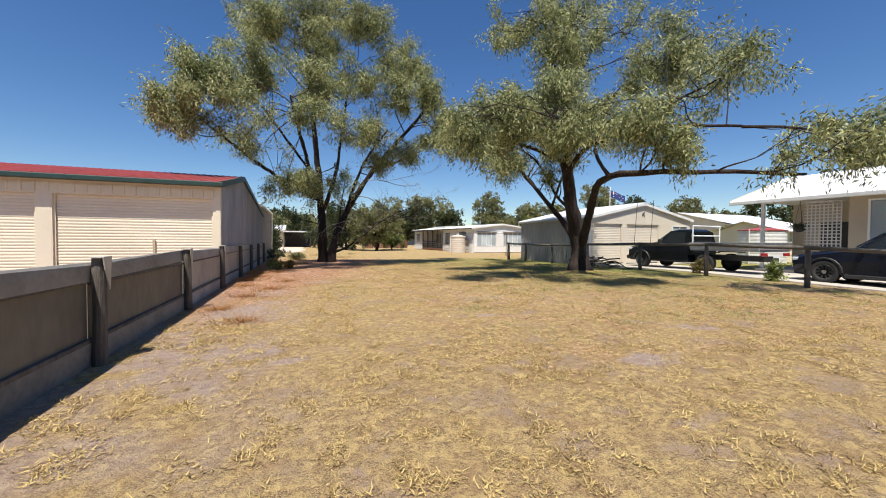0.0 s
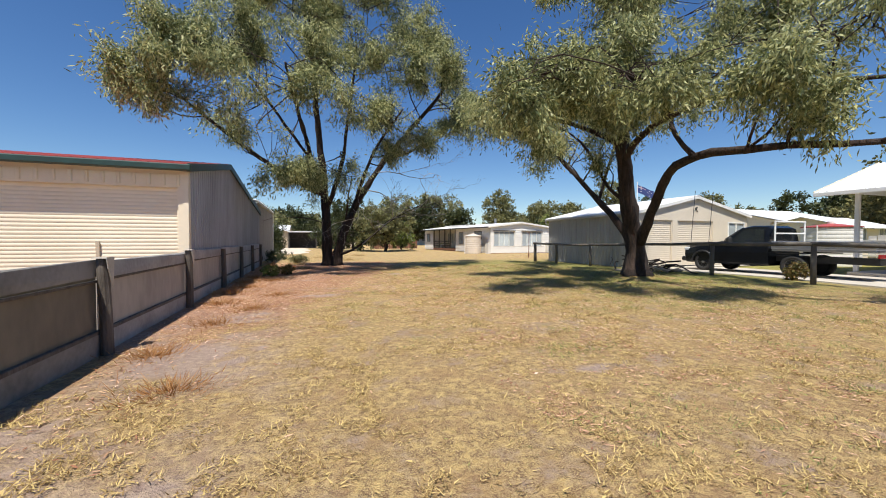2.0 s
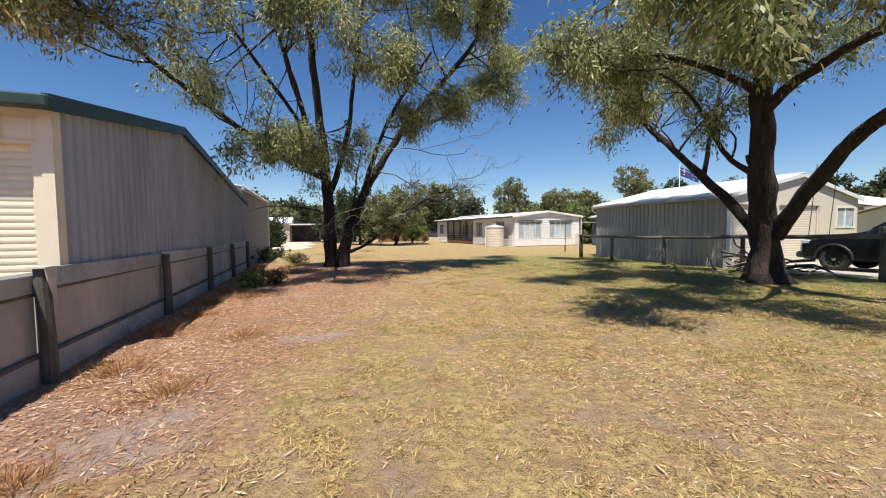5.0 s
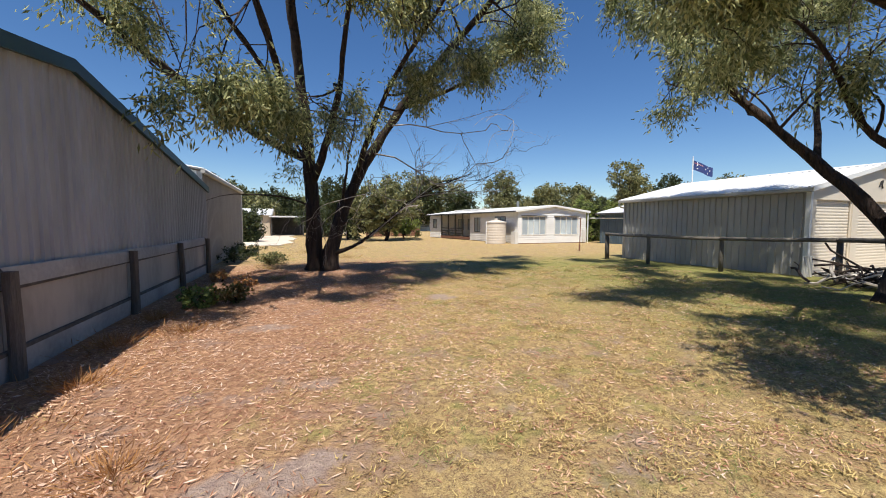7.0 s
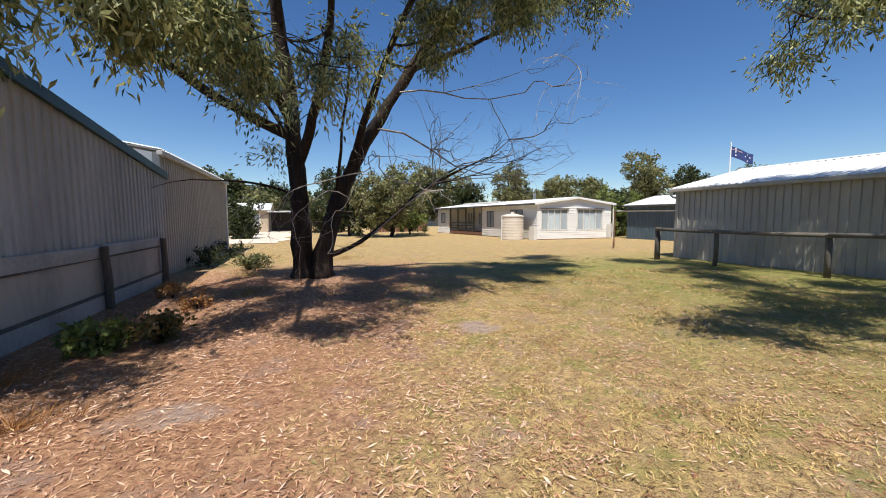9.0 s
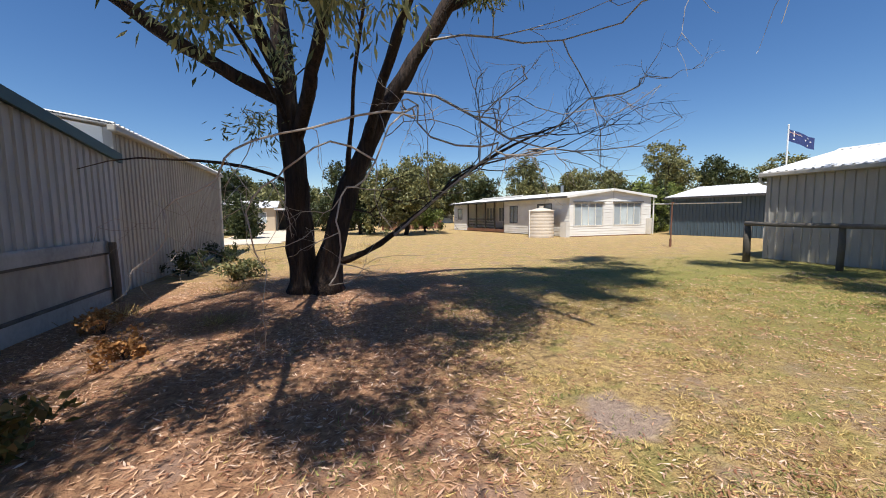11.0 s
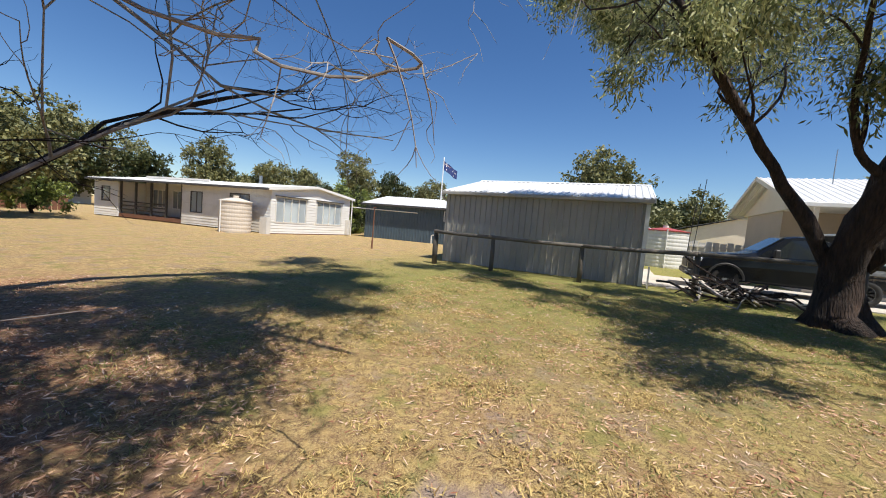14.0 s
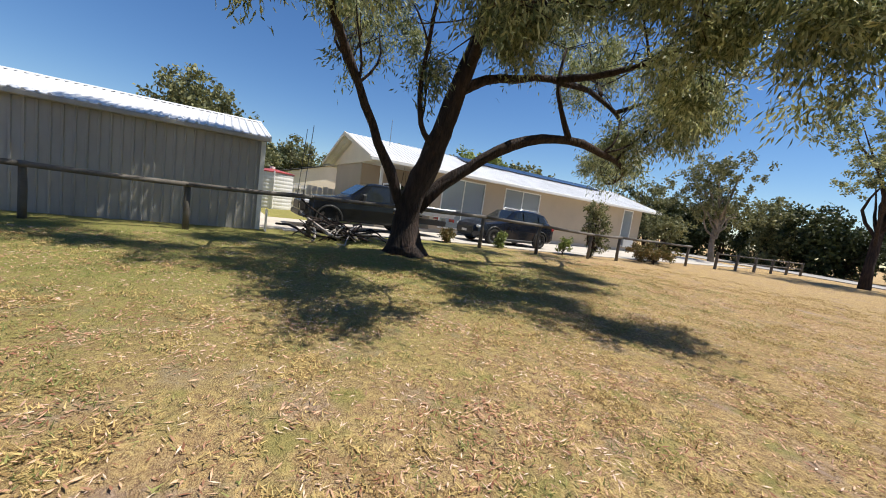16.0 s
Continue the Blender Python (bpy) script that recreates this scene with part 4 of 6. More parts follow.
# ---- white weatherboard house at the back ----
def white_house():
    h = thing("white_house", 18, 40, 0, "white weatherboard cottage with porch and low steel roof", "house")
    O, U, V = Vector((16.95, 34.45, 0)), Vector((1.0, -0.03, 0)), Vector((-0.11, 0.994, 0))
    W, L, H, R = 6.35, 15.6, 2.55, 2.95
    P = lambda u, v, z: O + U * u + V * v + Vector((0, 0, z))
    front = lambda s, d, z: P(s, d, z)
    side = lambda s, d, z: P(d, s, z)
    fw = [(0.35, 2.45, 0.72, 2.08), (3.35, 5.5, 0.72, 2.08)]
    part("front_wall", holed(bmesh.new(), front, W, 0.06, H, 0.1, fw, 0.17), M_WHITE, h, "white weatherboard front")
    part("gable", prism(bmesh.new(), [P(0, 0, H), P(W, 0, H), P(W / 2, 0, R)], tuple(V * 0.1)), M_WHITE, h)
    for w in fw:
        window(front, *w, h, M_OFFWHITE, 4, -1, 0.08)
        part("window_hood", mapped_box(bmesh.new(), front, w[0] - 0.12, w[1] + 0.12, -0.12, -0.032, 2.16, 2.2), M_DKTIMBER, h)
    sw = [(1.6, 3.0, 1.4, 2.1), (5.3, 6.2, 0.85, 2.05), (7.2, 8.0, 0.15, 2.1)]
    side_in = lambda s, d, z: P(d, s, z)
    part("side_wall", holed(bmesh.new(), side_in, 7.0, 0.06, H - 0.1, 0.1, sw[:2], 0.17), M_OFFWHITE, h, "weathered pale boards")
    for w in sw[:2]:
        window(side_in, *w, h, M_DKTIMBER, 2, 0.0, 0.05)
    porch = lambda s, d, z: P(1.6 + d, s, z)
    part("porch_wall", holed(bmesh.new(), porch, 13.1, 0.06, H - 0.1, 0.1, [(0, 7.05, 0, 3), (7.6, 8.4, 0.2, 2.1), (9.0, 10.3, 0.9, 2.05), (10.9, 12.3, 0.9, 2.05)], 0.17), M_OFFWHITE, h)
    for w in [(9.0, 10.3, 0.9, 2.05), (10.9, 12.3, 0.9, 2.05)]:
        window(porch, *w, h, M_WHITE, 3, 0.6, 0.06)
    part("porch_door", mapped_box(bmesh.new(), porch, 7.6, 8.4, 0.03, 0.07, 0.2, 2.1), M_DKTIMBER, h)
    part("porch_deck", mapped_box(bmesh.new(), side, 7.0, 13.0, 0, 1.6, 0.06, 0.3), M_BROWN, h)
    for s in (7.1, 8.5, 9.9, 11.4, 12.9):
        part("porch_post", mapped_box(bmesh.new(), side, s - 0.05, s + 0.05, 0.02, 0.12, 0.3, H - 0.08), M_DKTIMBER, h)
    for z in (0.55, 0.8, 1.05):
        part("porch_rail", mapped_box(bmesh.new(), side, 8.5, 12.9, 0.05, 0.09, z, z + 0.09), M_DKTIMBER, h)
    part("end_room_wall", holed(bmesh.new(), lambda s, d, z: P(d, 13.05 + s, z), L - 13.05, 0.06, H - 0.15, 0.1, [(0.9, 1.7, 1.1, 2.0)], 0.17), M_WHITE, h)
    window(lambda s, d, z: P(d, 13.05 + s, z), 0.9, 1.7, 1.1, 2.0, h, M_DKTIMBER, 1)
    part("end_room_front", mapped_box(bmesh.new(), front, 0.105, 1.59, 13.05, 13.12, 0.06, H - 0.15), M_WHITE, h)
    part("back_wall", mapped_box(bmesh.new(), front, 0.105, W, L - 0.1, L, 0.06, H), M_WHITE, h)
    part("far_wall", mapped_box(bmesh.new(), side, 0.105, L - 0.11, W - 0.1, W, 0.06, H), M_WHITE, h)
    part("base_skirt", mapped_box(bmesh.new(), front, 0.0, W, -0.012, 0.02, 0.0, 0.1), M_BROWN, h)
    for u0 in (-0.35, W + 0.25):
        bm = bmesh.new()
        roof_sheet(bm, P(u0, -0.2, H - 0.04), P(u0, L + 0.2, H - 0.04), P(W / 2, L + 0.2, R + 0.03), P(W / 2, -0.2, R + 0.03), 0.2, 0.03)
        part("roof", bm, M_WHITE_ROOF, h, "pale ribbed low roof")
        part("barge_board", prism(bmesh.new(), [P(u0, -0.22, H - 0.12), P(W / 2, -0.22, R - 0.06), P(W / 2, -0.22, R + 0.08), P(u0, -0.22, H + 0.05)], tuple(V * 0.03)), M_WHITE, h)
    part("gutter", mapped_box(bmesh.new(), side, -0.2, L + 0.2, -0.47, -0.35, H - 0.12, H - 0.0), M_DKTIMBER, h)
    part("flue", tube(bmesh.new(), [P(3.6, 5, 2.9), P(3.6, 5, 3.6)], 0.11, 10), M_ALLOY, h)
    part("vent_pipe", tube(bmesh.new(), [P(W + 0.12, -0.1, 0), P(W + 0.12, -0.1, H)], 0.04, 8), M_WHITE, h)
    part("gas_cowl", mapped_box(bmesh.new(), front, 5.95, 6.2, -0.25, -0.03, 0.05, 1.1), M_OFFWHITE, h)
    part("step_box", mapped_box(bmesh.new(), front, -0.32, -0.06, -0.1, 0.4, 0.0, 0.95), M_OFFWHITE, h)


white_house()


def water_tank(x, y, r, h, label, material, red=False):
    t = thing("water_tank", x, y, 0, label, "tank")
    n = int(h / 0.19)
    bm = bmesh.new()
    pts, rad = [], []
    for k in range(n * 6 + 1):
        pts.append((x, y, h * k / (n * 6)))
        rad.append(r + 0.012 * abs(math.sin(math.pi * k / 6)))
    tube(bm, pts, rad, 40)
    part("drum", bm, material, t, smooth=False)
    part("lid", tube(bmesh.new(), [(x, y, h), (x, y, h + 0.05), (x, y, h + 0.2), (x, y, h + 0.23)], [r + 0.05, r + 0.05, 0.28, 0.04], 40), M_RED_ROOF if red else material, t, "low conical lid")
    part("inlet", tube(bmesh.new(), [(x, y, h + 0.22), (x, y, h + 0.34)], 0.14, 12), material, t)
    part("downpipe", tube(bmesh.new(), [(x - r - 0.06, y, 0), (x - r - 0.06, y, h + 0.1)], 0.035, 8), M_WHITE, t)


water_tank(15.6, 35.5, 0.78, 1.62, "cream corrugated round water tank beside the cottage", M_TANK)
water_tank(27.0, 14.6, 1.15, 2.0, "white round water tank with red lid", M_WHITE, True)


# ---- slate shed, hedge, flagpole, clothes post ----
def slate_shed():
    g = thing("slate_shed", 27, 30, 0, "slate blue ribbed steel shed with pale roof", "shed")
    a, b = Vector((23.9, 33.3, 0)), Vector((25.0, 25.8, 0))
    u = (b - a).normalized()
    n = Vector((u.y, -u.x, 0))
    n = n if n.x < 0 else -n
    L = (b - a).length
    place = lambda s, d, z: a + u * s - n * d + Vector((0, 0, z))
    part("wall", mapped_box(bmesh.new(), place, 0, L, 0.0, 0.1, 0, 2.35), M_BLUE_STEEL, g)
    part("cladding", ribbed(bmesh.new(), place(0, -0.005, 0), u, n, L, lambda s: 0.02, lambda s: 2.35, 0.2, 0.03), M_BLUE_STEEL, g, "slate ribbed wall")
    part("end_wall", mapped_box(bmesh.new(), place, 0, 0.1, 0.105, 7.0, 0, 2.35), M_BLUE_STEEL, g)
    part("end_wall", mapped_box(bmesh.new(), place, L - 0.1, L, 0.105, 7.0, 0, 2.35), M_BLUE_STEEL, g)
    part("far_wall", mapped_box(bmesh.new(), place, 0.0, L, 7.005, 7.1, 0, 2.35), M_BLUE_STEEL, g)
    for d0 in (-0.3, 7.4):
        bm = bmesh.new()
        roof_sheet(bm, place(-0.2, d0, 2.38), place(L + 0.2, d0, 2.38), place(L + 0.2, 3.5, 3.15), place(-0.2, 3.5, 3.15))
        part("roof", bm, M_WHITE_ROOF, g, "pale ribbed roof")
    part("gutter", mapped_box(bmesh.new(), place, -0.2, L + 0.2, -0.4, -0.3, 2.28, 2.4), M_DKTIMBER, g)
    part("pipe", tube(bmesh.new(), [place(-1.2, -0.1, 2.02), place(4.0, -0.1, 1.96)], 0.035, 6), M_WHITE, g, "white pipe along the wall")
    window(place, 5.9, 6.9, 1.6, 2.15, g, M_WHITE, 3)
    part("drain_pipe", tube(bmesh.new(), [place(5.2, -0.35, 0), place(5.2, -0.35, 0.55), place(5.45, -0.35, 0.6)], 0.05, 8), M_OFFWHITE, g)


slate_shed()


def clothes_post():
    x, y = 16.26, 26.9
    t = thing("clothes_post", x, y, 0, "thin rusty steel clothes line post in the lawn", "post")
    part("pole", tube(bmesh.new(), [(x, y, -0.1), (x + 0.02, y, 1.9)], 0.028, 8), M_BROWN, t)
    part("sleeve", tube(bmesh.new(), [(x, y, 0), (x, y, 0.35)], 0.045, 8), M_BROWN, t)
    part("hook", tube(bmesh.new(), [(x - 0.12, y, 1.85), (x + 0.16, y, 1.88)], 0.014, 6), M_BROWN, t)


clothes_post()


def flagpole():
    x, y = 31.4, 31.2
    t = thing("flagpole", x, y, 0, "white flagpole with a small blue flag flying", "flagpole")
    part("pole", tube(bmesh.new(), [(x, y, 0), (x, y, 6.95)], [0.06, 0.04], 10), M_WHITE, t)
    part("finial", tube(bmesh.new(), [(x, y, 6.95), (x, y, 7.0), (x, y, 7.06)], [0.03, 0.06, 0.01], 8), M_WHITE, t)

    def cloth(u0, u1, v0, v1, off, m, name, par):
        bm = bmesh.new()
        grid = [[None] * 9 for _ in range(13)]
        for i in range(13):
            for j in range(9):
                u, v = u0 + (u1 - u0) * i / 12, v0 + (v1 - v0) * j / 8
                grid[i][j] = bm.verts.new((x + 0.05 + u * 0.86, y - u * 0.5 + 0.06 * math.sin(u * 6) + off, 6.75 - v - u * 0.45 + 0.04 * math.sin(u * 5)))
        for i in range(12):
            for j in range(8):
                bm.faces.new((grid[i][j], grid[i + 1][j], grid[i + 1][j + 1], grid[i][j + 1]))
        return part(name, bm, m, par, smooth=True)

    f = cloth(0, 1.5, 0, 0.75, 0, M_FLAG, "flag", t)
    cloth(0.02, 0.7, 0.16, 0.21, -0.012, M_WHITE, "stripe", f)
    cloth(0.32, 0.38, 0.02, 0.36, -0.014, M_WHITE, "stripe", f)
    cloth(0.02, 0.7, 0.175, 0.195, -0.02, M_FLAGRED, "stripe", f)
    for u, v in ((0.35, 0.55), (1.1, 0.15), (1.1, 0.6), (0.9, 0.35), (1.3, 0.32)):
        cloth(u - 0.04, u + 0.04, v - 0.04, v + 0.04, -0.014, M_WHITE, "star_spot", f)


flagpole()


# ---- vehicles ----
def wheel(x, y, z, r, parent, out):
    """A wheel with tyre, rim and spokes; out is the side that it faces along x."""
    bm = bmesh.new()
    prof = [(-0.11, r * 0.62), (-0.115, r * 0.9), (-0.08, r), (0.08, r), (0.115, r * 0.9), (0.11, r * 0.62)]
    n = 28
    rings = [[bm.verts.new((x + a, y + b * math.cos(2 * math.pi * k / n), z + b * math.sin(2 * math.pi * k / n))) for k in range(n)] for a, b in prof]
    for p, q in zip(rings, rings[1:] + rings[:1]):
        for k in range(n):
            bm.faces.new((p[k], p[(k + 1) % n], q[(k + 1) % n], q[k]))
    w = part("wheel", tube(bmesh.new(), [(x - 0.09, y, z), (x + 0.02 * out, y, z)], r * 0.6, 20), M_BLACK, parent)
    part("tyre", bm, M_TYRE, w, smooth=True)
    bm = bmesh.new()
    for k in range(10):
        a = 2 * math.pi * k / 10
        m = Matrix.Translation((x + 0.075 * out, y, z)) @ Matrix.Rotation(a, 4, "X")
        b2 = bmesh.new()
        box(b2, -0.015, -0.022, 0.03, 0.015, 0.022, r * 0.62)
        b2.transform(m)
        tmp = bpy.data.meshes.new("spoke")
        b2.to_mesh(tmp)
        b2.free()
        bm.from_mesh(tmp)
        bpy.data.meshes.remove(tmp)
    tube(bm, [(x + 0.06 * out, y, z), (x + 0.1 * out, y, z)], 0.06, 12)
    part("rim", bm, M_ALLOY, w, "silver alloy spokes")
    bm = bmesh.new()
    ring = [[bm.verts.new((x + a * out, y + b * math.cos(2 * math.pi * k / n), z + b * math.sin(2 * math.pi * k / n))) for k in range(n)] for a, b in ((0.05, r * 0.6), (0.1, r * 0.6), (0.1, r * 0.66), (0.05, r * 0.66))]
    for p, q in zip(ring, ring[1:] + ring[:1]):
        for k in range(n):
            bm.faces.new((p[k], p[(k + 1) % n], q[(k + 1) % n], q[k]))
    part("rim_lip", bm, M_ALLOY, w)


def car_shell(bm, stations, x, z):
    """Loft body sections: y, half width low, half width belt, half width roof, sill, belt, roof heights."""
    rings = []
    for y, wl, wb, wr, zs, zb, zr in stations:
        half = [(wl * 0.9, zs), (wl, zs + 0.08), (wb, zs + (zb - zs) * 0.6), (wb * 0.985, zb), (wr, zr - 0.04 * (zr > zb + 0.1)), (wr * 0.8, zr)]
        ring = [bm.verts.new((x - a, y, z + h)) for a, h in half] + [bm.verts.new((x + a, y, z + h)) for a, h in half[::-1]]
        rings.append(ring)
    for a, b in zip(rings, rings[1:]):
        for k in range(12):
            bm.faces.new((a[k], a[(k + 1) % 12], b[(k + 1) % 12], b[k]))
    bm.faces.new(rings[0])
    bm.faces.new(rings[-1][::-1])
    return bm


def side_panel(bm, pts, out):
    """A thin pane from points, each (x, y, z), pushed outward along x."""
    return prism(bm, pts, (0.012 * out, 0, 0))


def suv():
    X, YF, Z = 16.85, 7.75, gz(16.8, 5.5) + 0.035
    c = thing("suv", X, 5.4, Z, "dark navy station-wagon SUV parked on the driveway", "car")
    y = lambda d: YF - d
    st = [(y(0.0), 0.62, 0.66, 0.6, 0.35, 0.62, 0.72), (y(0.12), 0.8, 0.84, 0.72, 0.24, 0.72, 0.82), (y(0.5), 0.88, 0.9, 0.78, 0.22, 0.86, 0.94),
          (y(1.3), 0.9, 0.92, 0.78, 0.22, 0.98, 1.05), (y(1.55), 0.9, 0.92, 0.76, 0.22, 1.02, 1.14), (y(2.15), 0.9, 0.92, 0.66, 0.22, 1.04, 1.58), (y(2.6), 0.9, 0.92, 0.64, 0.22, 1.05, 1.67),
          (y(3.5), 0.9, 0.92, 0.63, 0.22, 1.07, 1.66), (y(4.0), 0.9, 0.91, 0.61, 0.23, 1.09, 1.58), (y(4.4), 0.88, 0.88, 0.58, 0.27, 1.08, 1.28), (y(4.6), 0.82, 0.82, 0.56, 0.35, 0.95, 1.02), (y(4.66), 0.7, 0.72, 0.5, 0.42, 0.85, 0.9)]
    part("body", car_shell(bmesh.new(), st, X, Z), M_NAVY, c, "glossy navy body")
    for o in (-1, 1):
        xs = lambda w: X + o * w
        for pts in ([(0.865, 1.75, 1.06), (0.865, 2.55, 1.08), (0.695, 2.52, 1.58), (0.72, 2.25, 1.53)], [(0.865, 2.62, 1.08), (0.865, 3.5, 1.1), (0.695, 3.45, 1.58), (0.69, 2.6, 1.59)], [(0.865, 3.57, 1.11), (0.85, 4.1, 1.13), (0.69, 3.85, 1.53), (0.695, 3.53, 1.57)]):
            part("side_window", side_panel(bmesh.new(), [(xs(w + 0.03), y(d), Z + h) for w, d, h in pts], o), M_CARGLASS, c)
        for d in (0.95, 3.72):
            wheel(X + o * 0.82, y(d), Z + 0.36, 0.36, c, o)
            part("wheel_arch", tube(bmesh.new(), [(X + o * 0.925, y(d) + 0.43 * math.cos(a), Z + 0.36 + 0.43 * math.sin(a)) for a in [math.pi * k / 10 for k in range(11)]], 0.03, 6), M_BLACK, c)
        part("mirror", box(bmesh.new(), min(xs(0.92), xs(1.08)), y(1.92), Z + 1.06, max(xs(0.92), xs(1.08)), y(1.8), Z + 1.2, 0.03), M_NAVY, c)
        part("headlight", box(bmesh.new(), min(xs(0.6), xs(0.85)), y(0.28), Z + 0.68, max(xs(0.6), xs(0.85)), y(0.08), Z + 0.8, 0.03), M_CLEARLAMP, c, "clear headlamp")
        part("tail_lamp", box(bmesh.new(), min(xs(0.62), xs(0.87)), y(4.62), Z + 0.88, max(xs(0.62), xs(0.87)), y(4.4), Z + 1.0, 0.03), M_REDLAMP, c, "red tail lamp")
        part("roof_rail", tube(bmesh.new(), [(xs(0.6), y(2.5), Z + 1.66), (xs(0.6), y(2.6), Z + 1.71), (xs(0.59), y(3.7), Z + 1.69), (xs(0.58), y(3.85), Z + 1.62)], 0.018, 6), M_ALLOY, c)
        part("sill", box(bmesh.new(), min(xs(0.86), xs(0.93)), y(3.25), Z + 0.2, max(xs(0.86), xs(0.93)), y(1.42), Z + 0.32, 0.02), M_BLACK, c)
        for d in (2.15, 3.1):
            part("door_handle", box(bmesh.new(), min(xs(0.92), xs(0.95)), y(d + 0.2), Z + 0.93, max(xs(0.92), xs(0.95)), y(d), Z + 0.96, 0.008), M_NAVY, c)
    part("windscreen", prism(bmesh.new(), [(X - 0.72, y(1.6), Z + 1.15), (X + 0.72, y(1.6), Z + 1.15), (X + 0.6, y(2.13), Z + 1.56), (X - 0.6, y(2.13), Z + 1.56)], (0, 0.015, 0.02)), M_CARGLASS, c)
    part("rear_window", prism(bmesh.new(), [(X - 0.55, y(4.42), Z + 1.27), (X + 0.55, y(4.42), Z + 1.27), (X + 0.55, y(4.05), Z + 1.55), (X - 0.55, y(4.05), Z + 1.55)], (0, -0.015, 0.02)), M_CARGLASS, c)
    part("grille", box(bmesh.new(), X - 0.55, y(0.06), Z + 0.42, X + 0.55, y(-0.015), Z + 0.66, 0.02), M_BLACK, c)
    part("number_plate", box(bmesh.new(), X - 0.18, y(-0.02), Z + 0.46, X + 0.18, y(-0.028), Z + 0.56), M_WHITE, c)


suv()


def ute():
    X, YF, Z = 17.15, 14.75, gz(17, 12) + 0.035
    c = thing("ute", X, 12, Z, "dark grey ute with silver aluminium tray on the driveway", "car")
    y = lambda d: YF - d
    st = [(y(0.0), 0.68, 0.7, 0.62, 0.42, 0.75, 0.88), (y(0.14), 0.84, 0.88, 0.76, 0.32, 0.85, 1.0), (y(0.6), 0.9, 0.92, 0.8, 0.32, 0.98, 1.1), (y(1.45), 0.91, 0.93, 0.8, 0.32, 1.08, 1.18),
          (y(1.65), 0.91, 0.93, 0.78, 0.32, 1.1, 1.26), (y(2.3), 0.91, 0.93, 0.68, 0.32, 1.12, 1.74), (y(2.6), 0.91, 0.93, 0.66, 0.32, 1.12, 1.8), (y(3.1), 0.91, 0.93, 0.66, 0.32, 1.12, 1.79), (y(3.28), 0.9, 0.92, 0.68, 0.34, 1.12, 1.7)]
    part("cab", car_shell(bmesh.new(), st, X, Z), M_UTE, c, "dark grey cab")
    for o in (-1, 1):
        xs = lambda w: X + o * w
        part("side_window", side_panel(bmesh.new(), [(xs(w), y(d), Z + h) for w, d, h in ((0.9, 1.95, 1.14), (0.9, 3.12, 1.16), (0.745, 3.08, 1.68), (0.755, 2.42, 1.67))], o), M_CARGLASS, c)
        for d in (0.95, 4.0):
            wheel(X + o * 0.8, y(d), Z + 0.37, 0.37, c, o)
        part("wheel_arch", tube(bmesh.new(), [(X + o * 0.93, y(0.95) + 0.45 * math.cos(a), Z + 0.37 + 0.45 * math.sin(a)) for a in [math.pi * k / 10 for k in range(11)]], 0.035, 6), M_BLACK, c)
        part("mirror", box(bmesh.new(), min(xs(0.94), xs(1.14)), y(2.12), Z + 1.14, max(xs(0.94), xs(1.14)), y(1.98), Z + 1.36, 0.03), M_BLACK, c)
        part("headlight", box(bmesh.new(), min(xs(0.6), xs(0.89)), y(0.35), Z + 0.82, max(xs(0.6), xs(0.89)), y(0.1), Z + 0.95, 0.03), M_CLEARLAMP, c)
        part("tray_side", box(bmesh.new(), min(xs(0.92), xs(0.96)), y(6.0), Z + 0.96, max(xs(0.92), xs(0.96)), y(3.4), Z + 1.22, 0.01), M_ALLOY, c, "silver drop side")
        part("tail_lamp", box(bmesh.new(), min(xs(0.5), xs(0.85)), y(6.05), Z + 0.72, max(xs(0.5), xs(0.85)), y(6.0), Z + 0.84, 0.01), M_REDLAMP, c)
        part("mudguard", box(bmesh.new(), min(xs(0.68), xs(0.92)), y(4.5), Z + 0.8, max(xs(0.68), xs(0.92)), y(3.5), Z + 0.84, 0.01), M_BLACK, c)
        part("rack_leg", tube(bmesh.new(), [(xs(0.85), y(3.45), Z + 0.95), (xs(0.85), y(3.45), Z + 1.92)], 0.03, 8), M_WHITE, c)
    part("rack_bar", tube(bmesh.new(), [(X - 0.88, y(3.45), Z + 1.92), (X + 0.88, y(3.45), Z + 1.92)], 0.03, 8), M_WHITE, c)
    part("rack_bar", tube(bmesh.new(), [(X - 0.88, y(3.45), Z + 1.5), (X + 0.88, y(3.45), Z + 1.5)], 0.025, 8), M_WHITE, c)
    part("tray_floor", box(bmesh.new(), X - 0.92, y(6.0), Z + 0.88, X + 0.92, y(3.4), Z + 0.96, 0.01), M_ALLOY, c)
    part("tail_board", box(bmesh.new(), X - 0.92, y(6.04), Z + 0.97, X + 0.92, y(6.005), Z + 1.22, 0.01), M_ALLOY, c)
    part("chassis", box(bmesh.new(), X - 0.45, y(5.9), Z + 0.5, X + 0.45, y(3.2), Z + 0.7), M_BLACK, c)
    part("windscreen", prism(bmesh.new(), [(X - 0.74, y(1.7), Z + 1.28), (X + 0.74, y(1.7), Z + 1.28), (X + 0.62, y(2.28), Z + 1.72), (X - 0.62, y(2.28), Z + 1.72)], (0, 0.015, 0.02)), M_CARGLASS, c)
    part("grille", box(bmesh.new(), X - 0.5, y(0.05), Z + 0.6, X + 0.5, y(-0.02), Z + 0.86, 0.02), M_BLACK, c)
    part("bumper", box(bmesh.new(), X - 0.86, y(0.2), Z + 0.36, X + 0.86, y(-0.05), Z + 0.56, 0.05), M_BLACK, c)
    part("number_plate", box(bmesh.new(), X - 0.18, y(6.06), Z + 0.66, X + 0.18, y(6.05), Z + 0.77), M_WHITE, c)
